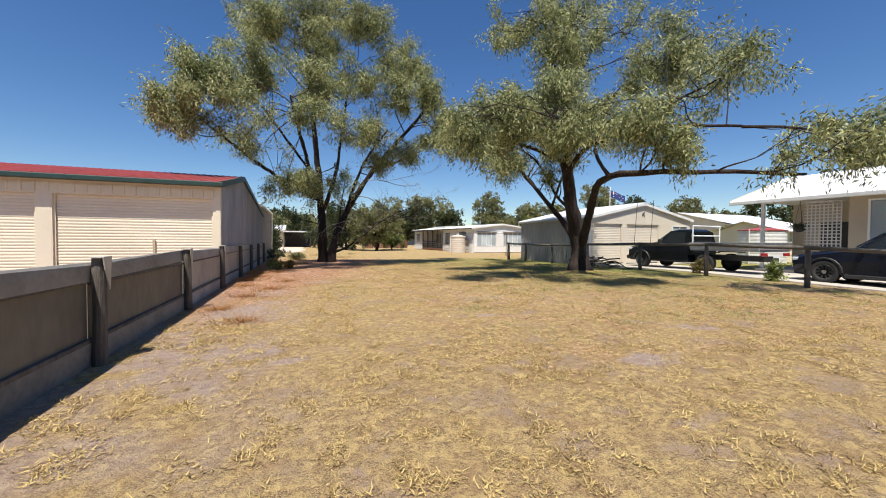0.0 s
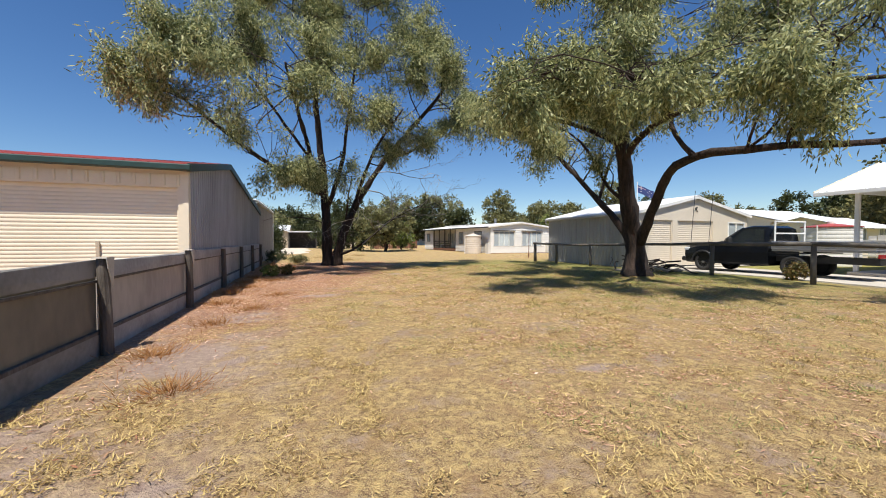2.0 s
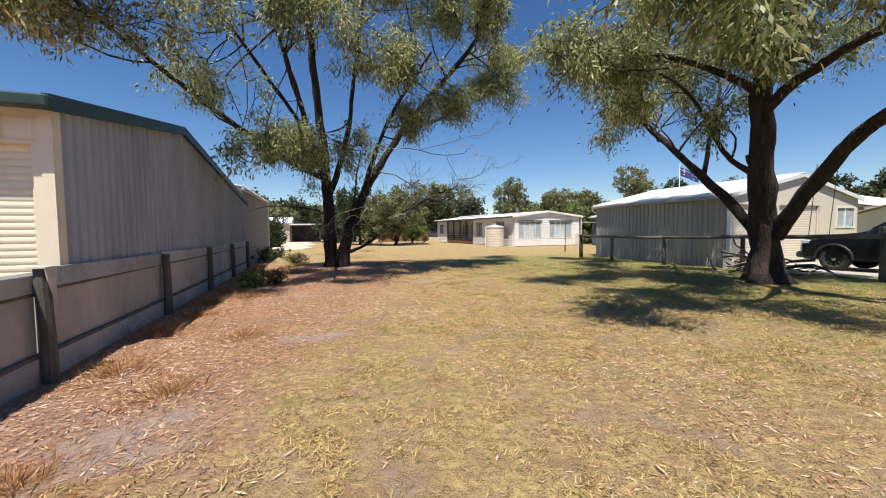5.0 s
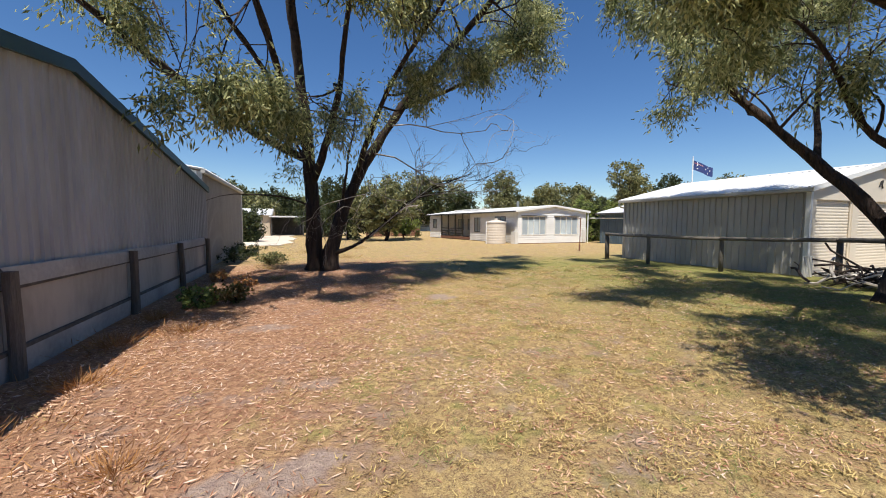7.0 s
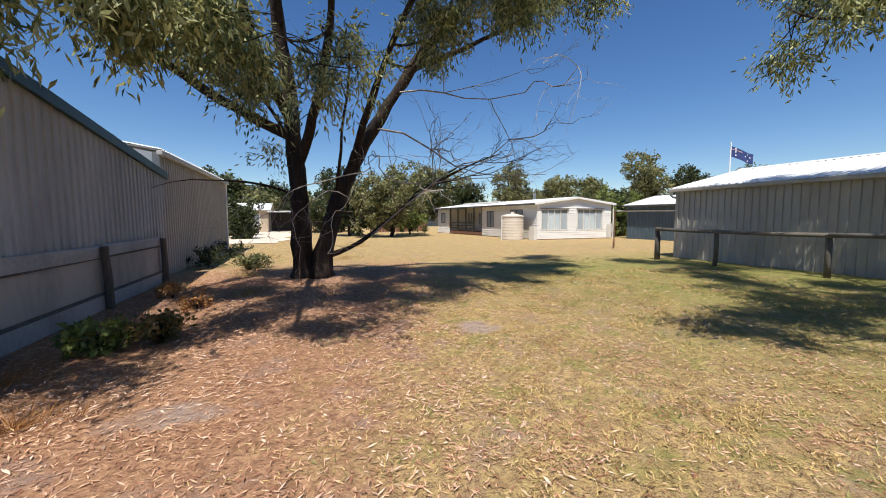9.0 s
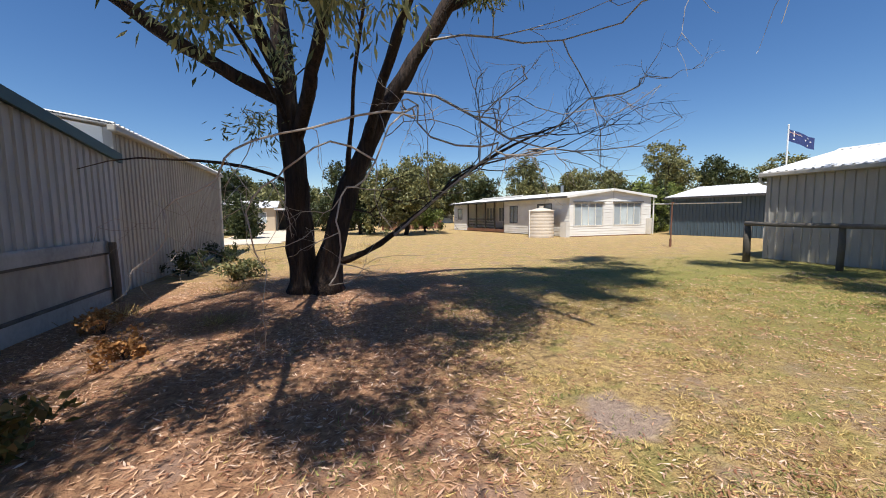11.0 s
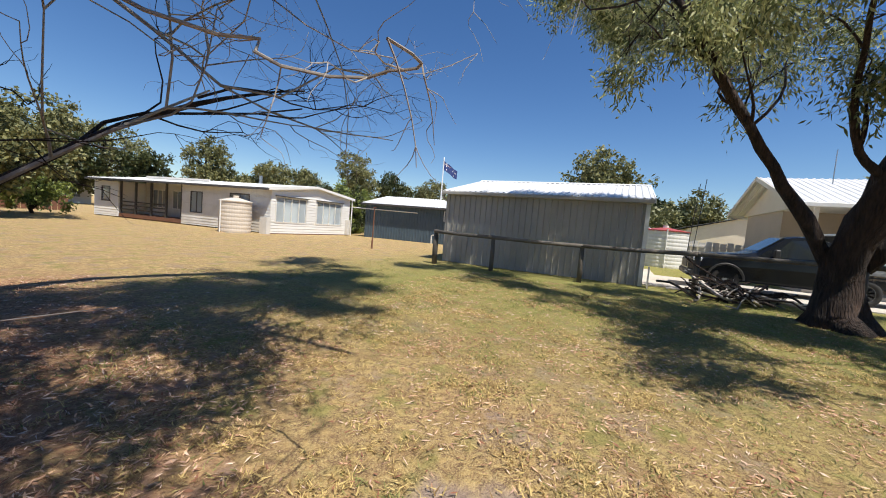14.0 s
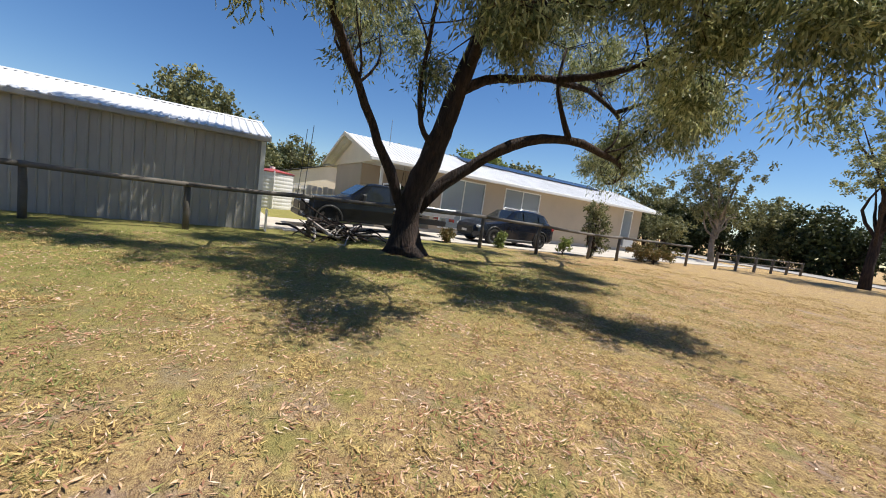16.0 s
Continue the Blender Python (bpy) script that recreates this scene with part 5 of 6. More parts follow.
    for o in (-0.5, 0.62):
        part("aerial", tube(bmesh.new(), [(X + o, y(0.1), Z + 0.9), (X + o + 0.03, y(0.25), Z + 3.4)], 0.012, 5), M_BLACK, c)


ute()


# ---- the two large trees ----
big_tree("peppermint_tree", 1.75, 22.85, "large twin-trunked willow-leaved tree with dark fibrous bark", [
    ("trunk", [(1.75, 22.95, -0.1), (1.72, 22.9, 0.5), (1.66, 22.8, 2.0), (1.55, 22.8, 4.0), (1.4, 22.5, 5.7), (1.1, 21.2, 8.4), (0.9, 19.6, 11.0), (1.1, 18.8, 12.2)], 0.27, 0.05),
    ("trunk", [(2.1, 22.75, -0.1), (2.2, 22.7, 0.6), (2.35, 22.7, 1.35), (2.95, 22.7, 2.85), (3.55, 22.6, 3.9), (4.5, 22.2, 5.4), (5.6, 21.2, 6.8), (6.6, 19.8, 8.0), (7.0, 18.4, 8.8)], 0.25, 0.05),
    ("limb", [(1.55, 22.75, 3.6), (0.4, 22.3, 4.0), (-0.7, 21.4, 4.6), (-1.8, 19.8, 5.2), (-2.7, 17.6, 5.7), (-3.2, 15.4, 5.9)], 0.13, 0.03),
    ("limb", [(1.55, 22.8, 3.9), (1.0, 21.6, 5.0), (0.6, 19.6, 6.0), (0.3, 17.2, 6.6), (0.2, 15.0, 6.6)], 0.13, 0.03),
    ("limb", [(1.62, 22.8, 2.1), (0.9, 22.3, 2.45), (0.2, 22.0, 2.3), (-0.5, 21.9, 2.5), (-1.1, 21.7, 2.2)], 0.04, 0.006),
    ("limb", [(1.7, 22.8, 2.9), (2.0, 22.1, 3.6), (2.3, 20.8, 5.0), (2.5, 19.0, 7.0), (2.6, 17.6, 8.8)], 0.12, 0.03),
    ("limb", [(3.0, 22.6, 2.9), (3.3, 21.8, 4.2), (3.7, 20.2, 5.5), (4.0, 18.4, 6.0), (4.1, 16.4, 6.1)], 0.11, 0.03),
    ("limb", [(1.0, 21.6, 5.0), (-0.3, 19.8, 6.4), (-1.2, 17.6, 7.2), (-1.6, 15.6, 6.6)], 0.08, 0.02),
    ("limb", [(4.5, 22.2, 5.4), (6.1, 21.2, 6.0), (7.7, 20.2, 6.7)], 0.09, 0.02),
    ("limb", [(1.55, 22.6, 3.2), (1.2, 21.4, 3.9), (0.7, 19.6, 4.2), (0.3, 18.0, 4.0)], 0.05, 0.012),
    ("limb", [(2.6, 22.5, 2.3), (2.6, 21.2, 3.4), (2.6, 19.8, 4.0), (2.5, 18.6, 4.1)], 0.05, 0.012),
    ("limb", [(2.25, 22.6, 0.55), (2.9, 22.4, 0.75), (3.4, 22.2, 1.1), (4.3, 22.0, 1.9), (5.3, 21.6, 2.7), (6.6, 21.2, 3.2)], 0.075, 0.012),
], [
    ((-3.2, 15.0, 5.9), (1.1, 1.1, 0.8), 0.8), ((-2.7, 15.5, 7.3), (1.1, 1.1, 0.7), 0.6), ((-1.7, 14.9, 6.5), (0.9, 1.0, 0.7), 0.3), ((-0.9, 15.0, 5.2), (0.7, 0.8, 0.8), 0.2), ((1.1, 15.8, 6.3), (1.0, 1.0, 0.8), 0.36),
    ((-1.2, 17.4, 8.6), (1.3, 1.3, 0.9), 0.7), ((-1.4, 19.0, 11.3), (1.5, 1.5, 1.0), 0.9), ((1.0, 16.6, 8.2), (1.0, 1.0, 0.8), 0.5), ((0.9, 18.6, 10.4), (1.4, 1.4, 1.0), 0.7), ((1.2, 18.4, 12.4), (1.6, 1.5, 1.0), 0.9),
    ((2.9, 17.8, 9.0), (1.2, 1.2, 0.9), 0.6), ((3.2, 17.8, 11.4), (1.5, 1.4, 1.0), 0.9), ((2.4, 16.4, 6.2), (0.8, 0.8, 0.6), 0.22), ((3.8, 17.4, 6.4), (0.9, 0.9, 0.6), 0.4),
    ((5.3, 18.4, 10.4), (1.4, 1.3, 0.9), 0.8), ((4.8, 17.6, 8.3), (1.0, 1.0, 0.7), 0.4), ((6.6, 18.2, 8.6), (1.2, 1.2, 0.8), 0.6), ((5.4, 19.2, 6.0), (0.9, 0.9, 0.6), 0.35), ((7.8, 19.9, 7.0), (1.1, 1.1, 0.6), 0.45),
    ((-0.2, 17.0, 3.7), (0.6, 0.6, 0.5), 0.2), ((0.5, 18.1, 4.0), (0.7, 0.7, 0.55), 0.26), ((2.4, 18.6, 4.0), (0.7, 0.6, 0.5), 0.26), ((4.4, 20.1, 5.5), (0.8, 0.8, 0.5), 0.25),
    ((1.1, 19.0, 3.8), (0.5, 0.5, 0.4), 0.14), ((-2.0, 19.4, 5.6), (0.9, 0.9, 0.6), 0.2), ((8.6, 21.0, 8.6), (1.2, 1.2, 0.9), 0.5), ((1.6, 22.4, 3.7), (0.9, 0.8, 0.6), 0.2),
], 150000, 11)

big_tree("spreading_tree", 11.75, 12.95, "wide spreading willow-leaved tree with low arching limbs", [
    ("trunk", [(11.75, 12.95, 0.0), (11.74, 13.05, 0.7), (11.7, 13.05, 1.3), (11.2, 12.85, 2.4), (10.9, 12.7, 3.4), (10.6, 12.55, 4.4), (10.4, 12.35, 5.8), (10.2, 12.1, 7.8), (10.0, 11.8, 9.6)], 0.36, 0.05),
    ("limb", [(11.75, 13.15, 1.1), (11.65, 13.5, 1.75), (11.25, 14.3, 2.87), (10.9, 14.85, 3.6), (10.4, 15.6, 4.6), (10.1, 16.2, 5.6), (10.8, 17.2, 7.2)], 0.15, 0.03),
    ("limb", [(11.7, 12.8, 1.25), (11.5, 12.35, 1.9), (11.0, 11.5, 2.75), (10.4, 10.7, 3.3), (10.0, 9.6, 3.5), (9.9, 8.4, 3.4), (10.0, 7.35, 3.2), (10.7, 6.2, 3.1), (11.9, 5.4, 2.95)], 0.18, 0.03),
    ("limb", [(10.7, 12.6, 4.0), (10.6, 12.1, 4.35), (10.2, 11.5, 4.5), (10.0, 10.5, 4.7), (10.0, 9.2, 4.8), (10.2, 7.8, 4.6), (10.8, 6.2, 4.2)], 0.12, 0.03),
    ("limb", [(10.0, 9.7, 3.5), (10.0, 10.2, 4.1), (10.0, 10.5, 4.7), (10.2, 10.1, 5.6)], 0.08, 0.03),
    ("limb", [(11.05, 12.9, 2.7), (11.0, 13.2, 2.98), (10.8, 13.5, 3.2), (10.5, 13.7, 4.1), (10.0, 13.8, 5.0), (8.9, 14.1, 5.4)], 0.08, 0.025),
    ("limb", [(10.6, 12.5, 4.4), (9.8, 12.8, 4.9), (8.6, 13.3, 5.3), (7.0, 13.9, 5.5)], 0.10, 0.025),
    ("limb", [(10.4, 12.3, 5.7), (11.4, 11.4, 6.6), (12.5, 10.2, 7.6)], 0.10, 0.025),
    ("limb", [(10.0, 10.4, 4.7), (8.9, 9.8, 4.75), (7.6, 9.4, 5.1), (6.4, 9.8, 5.2), (5.4, 9.9, 4.9)], 0.09, 0.02),
    ("limb", [(10.2, 7.8, 4.6), (9.4, 7.5, 4.9), (8.6, 7.3, 5.0)], 0.06, 0.02),
    ("limb", [(10.8, 6.2, 4.2), (11.8, 5.4, 4.1), (12.9, 4.7, 3.8)], 0.04, 0.012),
    ("limb", [(10.5, 12.4, 5.0), (9.4, 11.6, 5.9), (8.0, 11.0, 6.0), (6.7, 10.7, 5.8)], 0.10, 0.022),
    # carries the mostly unseen lobes added to shade the shed
    ("limb", [(11.25, 14.3, 2.87), (12.2, 14.8, 4.4), (13.2, 15.2, 6.0), (13.7, 16.6, 7.6)], 0.07, 0.02),
    ("limb", [(10.3, 12.2, 6.6), (9.6, 11.4, 7.6), (9.2, 10.8, 8.6)], 0.08, 0.02),
    ("limb", [(11.2, 12.8, 2.6), (10.9, 12.95, 2.95), (10.8, 12.9, 3.15)], 0.09, 0.05),
    ("limb", [(10.0, 8.8, 4.8), (11.0, 7.8, 5.6), (12.2, 7.2, 6.2)], 0.06, 0.018),
], [
    ((5.2, 9.8, 4.4), (0.9, 0.9, 0.8), 0.6), ((6.5, 10.5, 5.4), (1.2, 1.2, 0.9), 0.9), ((7.5, 8.9, 4.9), (1.2, 1.1, 0.85), 0.62), ((8.8, 7.5, 4.6), (1.2, 1.1, 0.8), 0.5),
    ((9.9, 7.2, 3.9), (0.8, 0.9, 0.5), 0.2), ((9.5, 12.0, 5.2), (0.9, 1.0, 0.7), 0.35), ((8.2, 13.8, 5.1), (1.0, 1.0, 0.8), 0.55), ((9.8, 15.4, 5.2), (0.9, 0.9, 0.7), 0.4), ((10.2, 16.6, 5.0), (0.7, 0.7, 0.6), 0.25),
    ((6.4, 13.8, 5.4), (0.9, 0.9, 0.7), 0.4), ((8.6, 10.6, 6.4), (1.2, 1.2, 0.8), 0.6), ((9.2, 11.0, 7.8), (1.4, 1.4, 1.0), 0.65), ((9.6, 11.2, 9.6), (1.5, 1.5, 1.2), 0.75), ((11.0, 12.2, 10.2), (1.4, 1.4, 1.0), 0.45), ((7.8, 11.9, 9.2), (1.2, 1.2, 0.8), 0.4), ((12.2, 10.2, 9.4), (1.2, 1.2, 0.8), 0.4), ((12.3, 8.6, 7.6), (1.1, 1.1, 0.7), 0.35),
    ((12.4, 10.0, 7.4), (1.4, 1.4, 0.9), 0.65), ((12.2, 7.4, 6.3), (1.2, 1.3, 0.7), 0.5), ((12.8, 4.8, 3.9), (1.2, 1.2, 0.55), 0.4), ((11.6, 5.4, 3.7), (1.0, 1.0, 0.5), 0.35),
    # next row: mostly unseen lobes, added to shade the shed wall and lawn
    ((10.4, 16.6, 7.2), (1.0, 1.1, 0.7), 0.45), ((12.0, 17.4, 7.8), (1.1, 1.2, 0.8), 0.5), ((11.2, 18.8, 8.4), (1.0, 1.1, 0.7), 0.35), ((13.9, 15.0, 7.2), (1.0, 1.5, 0.9), 0.52), ((13.8, 17.0, 7.4), (0.9, 1.4, 0.9), 0.52), ((13.7, 18.6, 8.0), (0.9, 1.2, 0.8), 0.35), ((14.0, 13.4, 6.4), (0.9, 1.2, 0.7), 0.3), ((11.9, 14.6, 5.2), (0.7, 0.7, 0.6), 0.2),
    ((9.2, 9.2, 5.5), (0.9, 0.9, 0.5), 0.16), ((10.4, 13.6, 4.4), (0.5, 0.6, 0.5), 0.12),
], 135000, 23)


def dead_boughs():
    """Bare grey twiggy boughs low on the side of the twin-trunked tree."""
    rng = np.random.default_rng(5)
    t = thing("dead_bough", 4.5, 22, 0.5, "bare bleached dead boughs hanging low from the tree", "branch")

    def spread(p, d, length, r, depth, bm):
        q = np.array(p) + np.array(d) * length
        path = bend(p, q, rng, 5, 0.09)
        tube(bm, path, [r * (1 - 0.12 * i) for i in range(6)], 5, False)
        if depth:
            for k in range(4 if depth > 1 else 3):
                s = path[rng.integers(2, 6)]
                nd = np.array(d) + rng.normal(size=3) * 0.55
                nd /= np.linalg.norm(nd)
                spread(s, nd, length * rng.uniform(0.4, 0.65), r * 0.5, depth - 1, bm)

    for p, d, ln, r in (((3.4, 22.2, 1.1), (0.62, -0.3, 0.55), 3.0, 0.03), ((4.3, 22.0, 1.9), (0.75, -0.45, 0.35), 2.6, 0.025), ((3.6, 22.5, 3.9), (0.72, -0.5, -0.12), 4.0, 0.03),
                        ((5.3, 21.6, 2.7), (0.85, -0.3, 0.2), 2.2, 0.018), ((2.4, 22.6, 1.6), (0.3, -0.9, 0.1), 1.8, 0.02), ((4.2, 22.2, 4.8), (0.6, -0.7, -0.15), 3.6, 0.025)):
        bm = bmesh.new()
        spread(p, d, ln, r, 3, bm)
        part("branch", bm, M_BARK if ln < 2.9 else M_TWIG, t)
    # a long bleached bough droops out over the lawn, its tips hanging at head height
    for pts, r in (([(3.2, 22.3, 3.4), (3.3, 20.8, 2.9), (3.0, 18.9, 2.6), (2.65, 17.8, 2.25), (2.3, 17.35, 1.8), (2.05, 17.15, 1.45), (2.0, 17.1, 1.12)], 0.0085),
                   ([(2.65, 17.8, 2.25), (1.95, 17.5, 2.0), (1.5, 17.35, 1.75), (1.25, 17.3, 1.45)], 0.008), ([(3.0, 18.9, 2.6), (3.5, 18.1, 2.1), (3.6, 17.5, 1.95), (3.3, 17.3, 1.9)], 0.01),
                   ([(2.3, 17.35, 1.8), (1.8, 17.25, 1.72), (1.62, 17.2, 1.5), (1.7, 17.2, 1.2)], 0.006), ([(3.3, 20.8, 2.9), (4.2, 19.2, 2.7), (4.6, 18.2, 2.5), (4.9, 17.7, 2.6)], 0.006),
                   ([(1.5, 22.0, 2.3), (1.2, 20.6, 1.7), (0.9, 19.4, 1.5), (0.6, 18.6, 1.1)], 0.005), ([(0.9, 22.0, 2.25), (0.2, 20.6, 1.6), (-0.2, 19.8, 1.1)], 0.005)):
        bm = bmesh.new()
        path = []
        for a, b in zip(pts, pts[1:]):
            path += bend(a, b, rng, 5, 0.11)[:-1]
        path.append(np.array(pts[-1]))
        n = len(path)
        tube(bm, path, [r * (1 - 0.55 * k / n) for k in range(n)], 6, False)
        for k in range(n // 3, n, 2):
            d = rng.normal(size=3) * (0.6, 0.2, 0.5) + np.array((0, 0, -0.5))
            d /= np.linalg.norm(d)
            spread(path[k], d, rng.uniform(0.2, 0.5), max(0.0025, r * 0.35), 1, bm)
        part("branch", bm, M_TWIG, t, "bleached drooping twig")


dead_boughs()


def branch_pile(x, y):
    rng = np.random.default_rng(9)
    t = thing("branch_pile", x, y, gz(x, y), "heap of dark cut branches beside the rail fence", "branch pile")
    for i in range(60):
        a = rng.uniform(0, math.pi)
        L = rng.uniform(0.5, 1.6)
        cx, cy, cz = x + rng.normal() * 0.35, y + rng.normal() * 0.6, gz(x, y) + abs(rng.normal()) * 0.22 + 0.04
        d = np.array((math.cos(a), math.sin(a), rng.normal() * 0.25)) * L / 2
        p, q = np.array((cx, cy, cz)) - d, np.array((cx, cy, cz)) + d
        p[2], q[2] = max(p[2], 0.06), max(q[2], 0.06)
        part("stick", tube(bmesh.new(), bend(p, q, rng, 4, 0.08), rng.uniform(0.012, 0.035), 5), M_BARK if i % 3 else M_TWIG, t)


branch_pile(13.55, 14.1)


# ---- shrubs along the fences ----
for i, (x, y, h, r, m, sz, lab) in enumerate([
    (14.5, 2.2, 2.5, 0.75, M_LEAF_FAR, 0.1, "slim upright green shrub beside the rail fence"), (14.6, -3.6, 2.6, 1.35, M_LEAF_FAR, 0.12, "rounded grey-green shrub beside the rail fence"),
    (13.6, -1.6, 1.05, 1.1, M_LEAF_RUST, 0.1, "low rust and green shrub at the fence"), (14.6, 3.9, 0.75, 0.35, M_LEAF_BRIGHT, 0.08, "small leafy shrub by the driveway"),
    (14.7, 7.5, 0.6, 0.28, M_LEAF_BRIGHT, 0.08, "small leafy shrub by the driveway"), (14.75, 9.9, 0.55, 0.3, M_LEAF_RUST, 0.08, "small leafy shrub by the driveway"),
    (-0.5, 17.7, 0.3, 0.3, M_LEAF_BRIGHT, 0.1, "low bright green plant by the panel fence"), (0.05, 18.0, 0.3, 0.38, M_LEAF_RUST, 0.09, "low green and rust plant by the panel fence"),
    (0.0, 19.8, 0.24, 0.4, M_DEADGRASS, 0.06, "dry rust-coloured plant near the tree"), (-0.7, 21.0, 0.26, 0.45, M_DEADGRASS, 0.06, "dry rust-coloured plant near the fence"),
    (-1.15, 26.2, 0.6, 0.7, M_LEAF_DARK, 0.08, "low dark shrub against the shed"), (-1.0, 29.5, 0.55, 0.8, M_LEAF_DARK, 0.08, "low dark shrub against the shed"), (0.2, 25.0, 0.4, 0.6, M_LEAF_FAR, 0.09, "low olive shrub near the tree"),
]):
    far_tree("shrub", x, y, lab, h, r, 40 + i, m, 0.12, 4200 if h > 1 else (1100 if h > 0.3 else 420), sz, 1.6, None, gz(x, y), "shrub")


def tussock(x, y, r, h, n, material, seed, label):
    """Thin arching dry stems in a tuft."""
    rng = np.random.default_rng(seed)
    a, k = rng.uniform(0, 2 * math.pi, n), np.abs(rng.normal(size=n)) * r * 0.5
    at = np.stack((x + k * np.cos(a), y + k * np.sin(a), np.full(n, gz(x, y))), axis=1)
    al = np.stack((np.cos(a) * 0.7, np.sin(a) * 0.7, np.full(n, 0.7)), axis=1) + rng.normal(size=(n, 3)) * 0.35
    al[:, 2] = np.abs(al[:, 2])
    al /= np.linalg.norm(al, axis=1, keepdims=True)
    v, f = leaf_quads(at, al, rng.uniform(0.4, 1.2, n) * h, rng.uniform(0.004, 0.009, n), rng)
    tagged(from_arrays("grass_tuft", v, f, material), label, "grass", kind="stuff")


for i, (x, y, r, h) in enumerate([(-0.35, 6.75, 0.45, 0.22), (-0.9, 8.0, 0.4, 0.2), (-0.6, 9.6, 0.5, 0.18), (-0.2, 10.8, 0.5, 0.2), (-0.9, 11.6, 0.5, 0.25), (-1.05, 13.2, 0.5, 0.3), (0.1, 12.6, 0.5, 0.18), (-0.8, 14.3, 0.5, 0.22), (-1.0, 15.6, 0.6, 0.3), (-0.3, 16.0, 0.5, 0.2), (-0.95, 17.0, 0.4, 0.25), (0.6, 21.0, 0.5, 0.25), (0.3, 23.6, 0.5, 0.3), (-0.9, 22.0, 0.5, 0.3), (3.2, 27, 0.9, 0.35), (0.2, 28.5, 0.9, 0.35), (1.8, 30.5, 1.0, 0.4), (4.5, 33, 1.0, 0.4)]):
    tussock(x, y, r, h * 0.75, 320, M_DEADGRASS if y < 20 else M_STRAW, 80 + i, "dry rust-coloured grass tuft near the panel fence" if y < 20 else "tall straw-coloured dry grass tuft")

# ---- trees and plots in the distance ----
far_specs = [
    # bearing, distance, height, crown radius, material, trunk share
    (69.2, 78, 11.5, 6.0, M_LEAF_FAR, 0.25), (73.2, 74, 8.5, 4.2, M_LEAF_DARK, 0.15), (65.6, 74, 7.5, 4.0, M_LEAF_DARK, 0.12), (59.7, 90, 13.5, 4.2, M_LEAF_FAR, 0.5),
    (52.6, 88, 10.5, 7.0, M_LEAF_FAR, 0.4), (48.0, 92, 10.0, 3.0, M_LEAF_FAR, 0.5), (41.4, 86, 14.5, 5.6, M_LEAF_FAR, 0.3), (36.2, 88, 11.0, 6.0, M_LEAF_DARK, 0.25), (31.5, 90, 10.0, 6.0, M_LEAF_FAR, 0.3),
    (56.0, 100, 8.5, 6.0, M_LEAF_DARK, 0.2), (45.0, 96, 7.5, 6.0, M_LEAF_DARK, 0.2), (77.5, 95, 9.0, 6.0, M_LEAF_FAR, 0.2), (82.0, 100, 10.0, 7.0, M_LEAF_FAR, 0.2), (86.0, 90, 8.0, 6.0, M_LEAF_DARK, 0.15),
    (90.0, 82, 7.0, 6.0, M_LEAF_FAR, 0.15), (94.0, 72, 7.0, 5.0, M_LEAF_DARK, 0.15), (98.0, 62, 7.0, 5.0, M_LEAF_FAR, 0.15), (101.0, 58, 7.5, 4.5, M_LEAF_DARK, 0.15), (105.0, 62, 9.0, 5.0, M_LEAF_FAR, 0.3),
    (112.0, 70, 9.0, 6.0, M_LEAF_FAR, 0.2), (26.0, 80, 7.0, 5.0, M_LEAF_FAR, 0.2), (20.0, 75, 8.5, 5.0, M_LEAF_DARK, 0.2), (8.5, 58, 13.0, 5.6, M_LEAF_FAR, 0.2), (3.2, 62, 8.0, 3.0, M_LEAF_DARK, 0.2), (0.8, 60, 7.5, 2.6, M_LEAF_DARK, 0.2),
    (5.5, 50, 5.0, 4.0, M_LEAF_FAR, 0.15), (14.0, 66, 9.0, 5.0, M_LEAF_FAR, 0.2), (-3.0, 64, 8.0, 5.0, M_LEAF_FAR, 0.2), (-11.0, 60, 9.0, 5.0, M_LEAF_FAR, 0.2), (-20.0, 52, 8.5, 5.5, M_LEAF_FAR, 0.2), (-29.0, 50, 9.5, 5.5, M_LEAF_BRIGHT, 0.2), (-36.0, 50, 8.0, 5.0, M_LEAF_FAR, 0.2),
]
for i, (az, dist, hgt, rad, m, tr) in enumerate(far_specs):
    x, y = 1.4 + dist * math.cos(radians(az)), 11.0 + dist * math.sin(radians(az))
    far_tree("gum_tree", x, y, "distant grey-green gum tree with an open crown" if m is M_LEAF_FAR else "distant dark green bushy tree", hgt, rad, 200 + i, m, tr * 0.7, 9200, 0.5, 1.25)
# belt of trees beyond the road
for i in range(26):
    rr = random.Random(60 + i)
    x, y = -34 + i * 3.3 + rr.uniform(-1.2, 1.2), -30.5 + rr.uniform(-1.5, 1.5)
    far_tree("roadside_tree", x, y, "dense dark roadside tree beyond the road", rr.uniform(5.0, 8.0), rr.uniform(3.0, 4.2), 300 + i, M_LEAF_DARK if i % 4 else M_LEAF_FAR, 0.04, 6400, 0.36, 1.9)
far_tree("bushy_tree", 8.6, 43.2, "rounded bushy tree with bare lower branches", 6.4, 3.0, 411, M_LEAF_FAR, 0.12, 16000, 0.24, 1.6)
far_tree("bushy_tree", 5.6, 46.5, "rounded bushy tree with bare lower branches", 5.5, 2.6, 412, M_LEAF_DARK, 0.12, 12000, 0.24, 1.6)
far_tree("tall_gum", 9.0, -15.5, "tall open gum tree near the road", 10.5, 3.8, 413, M_LEAF, 0.35, 16000, 0.16, 1.2)
far_tree("tall_gum", 17.5, -16.5, "tall open gum tree near the road", 8.5, 3.5, 414, M_LEAF_FAR, 0.35, 9000, 0.2, 1.2, M_TRUNK_PALE)
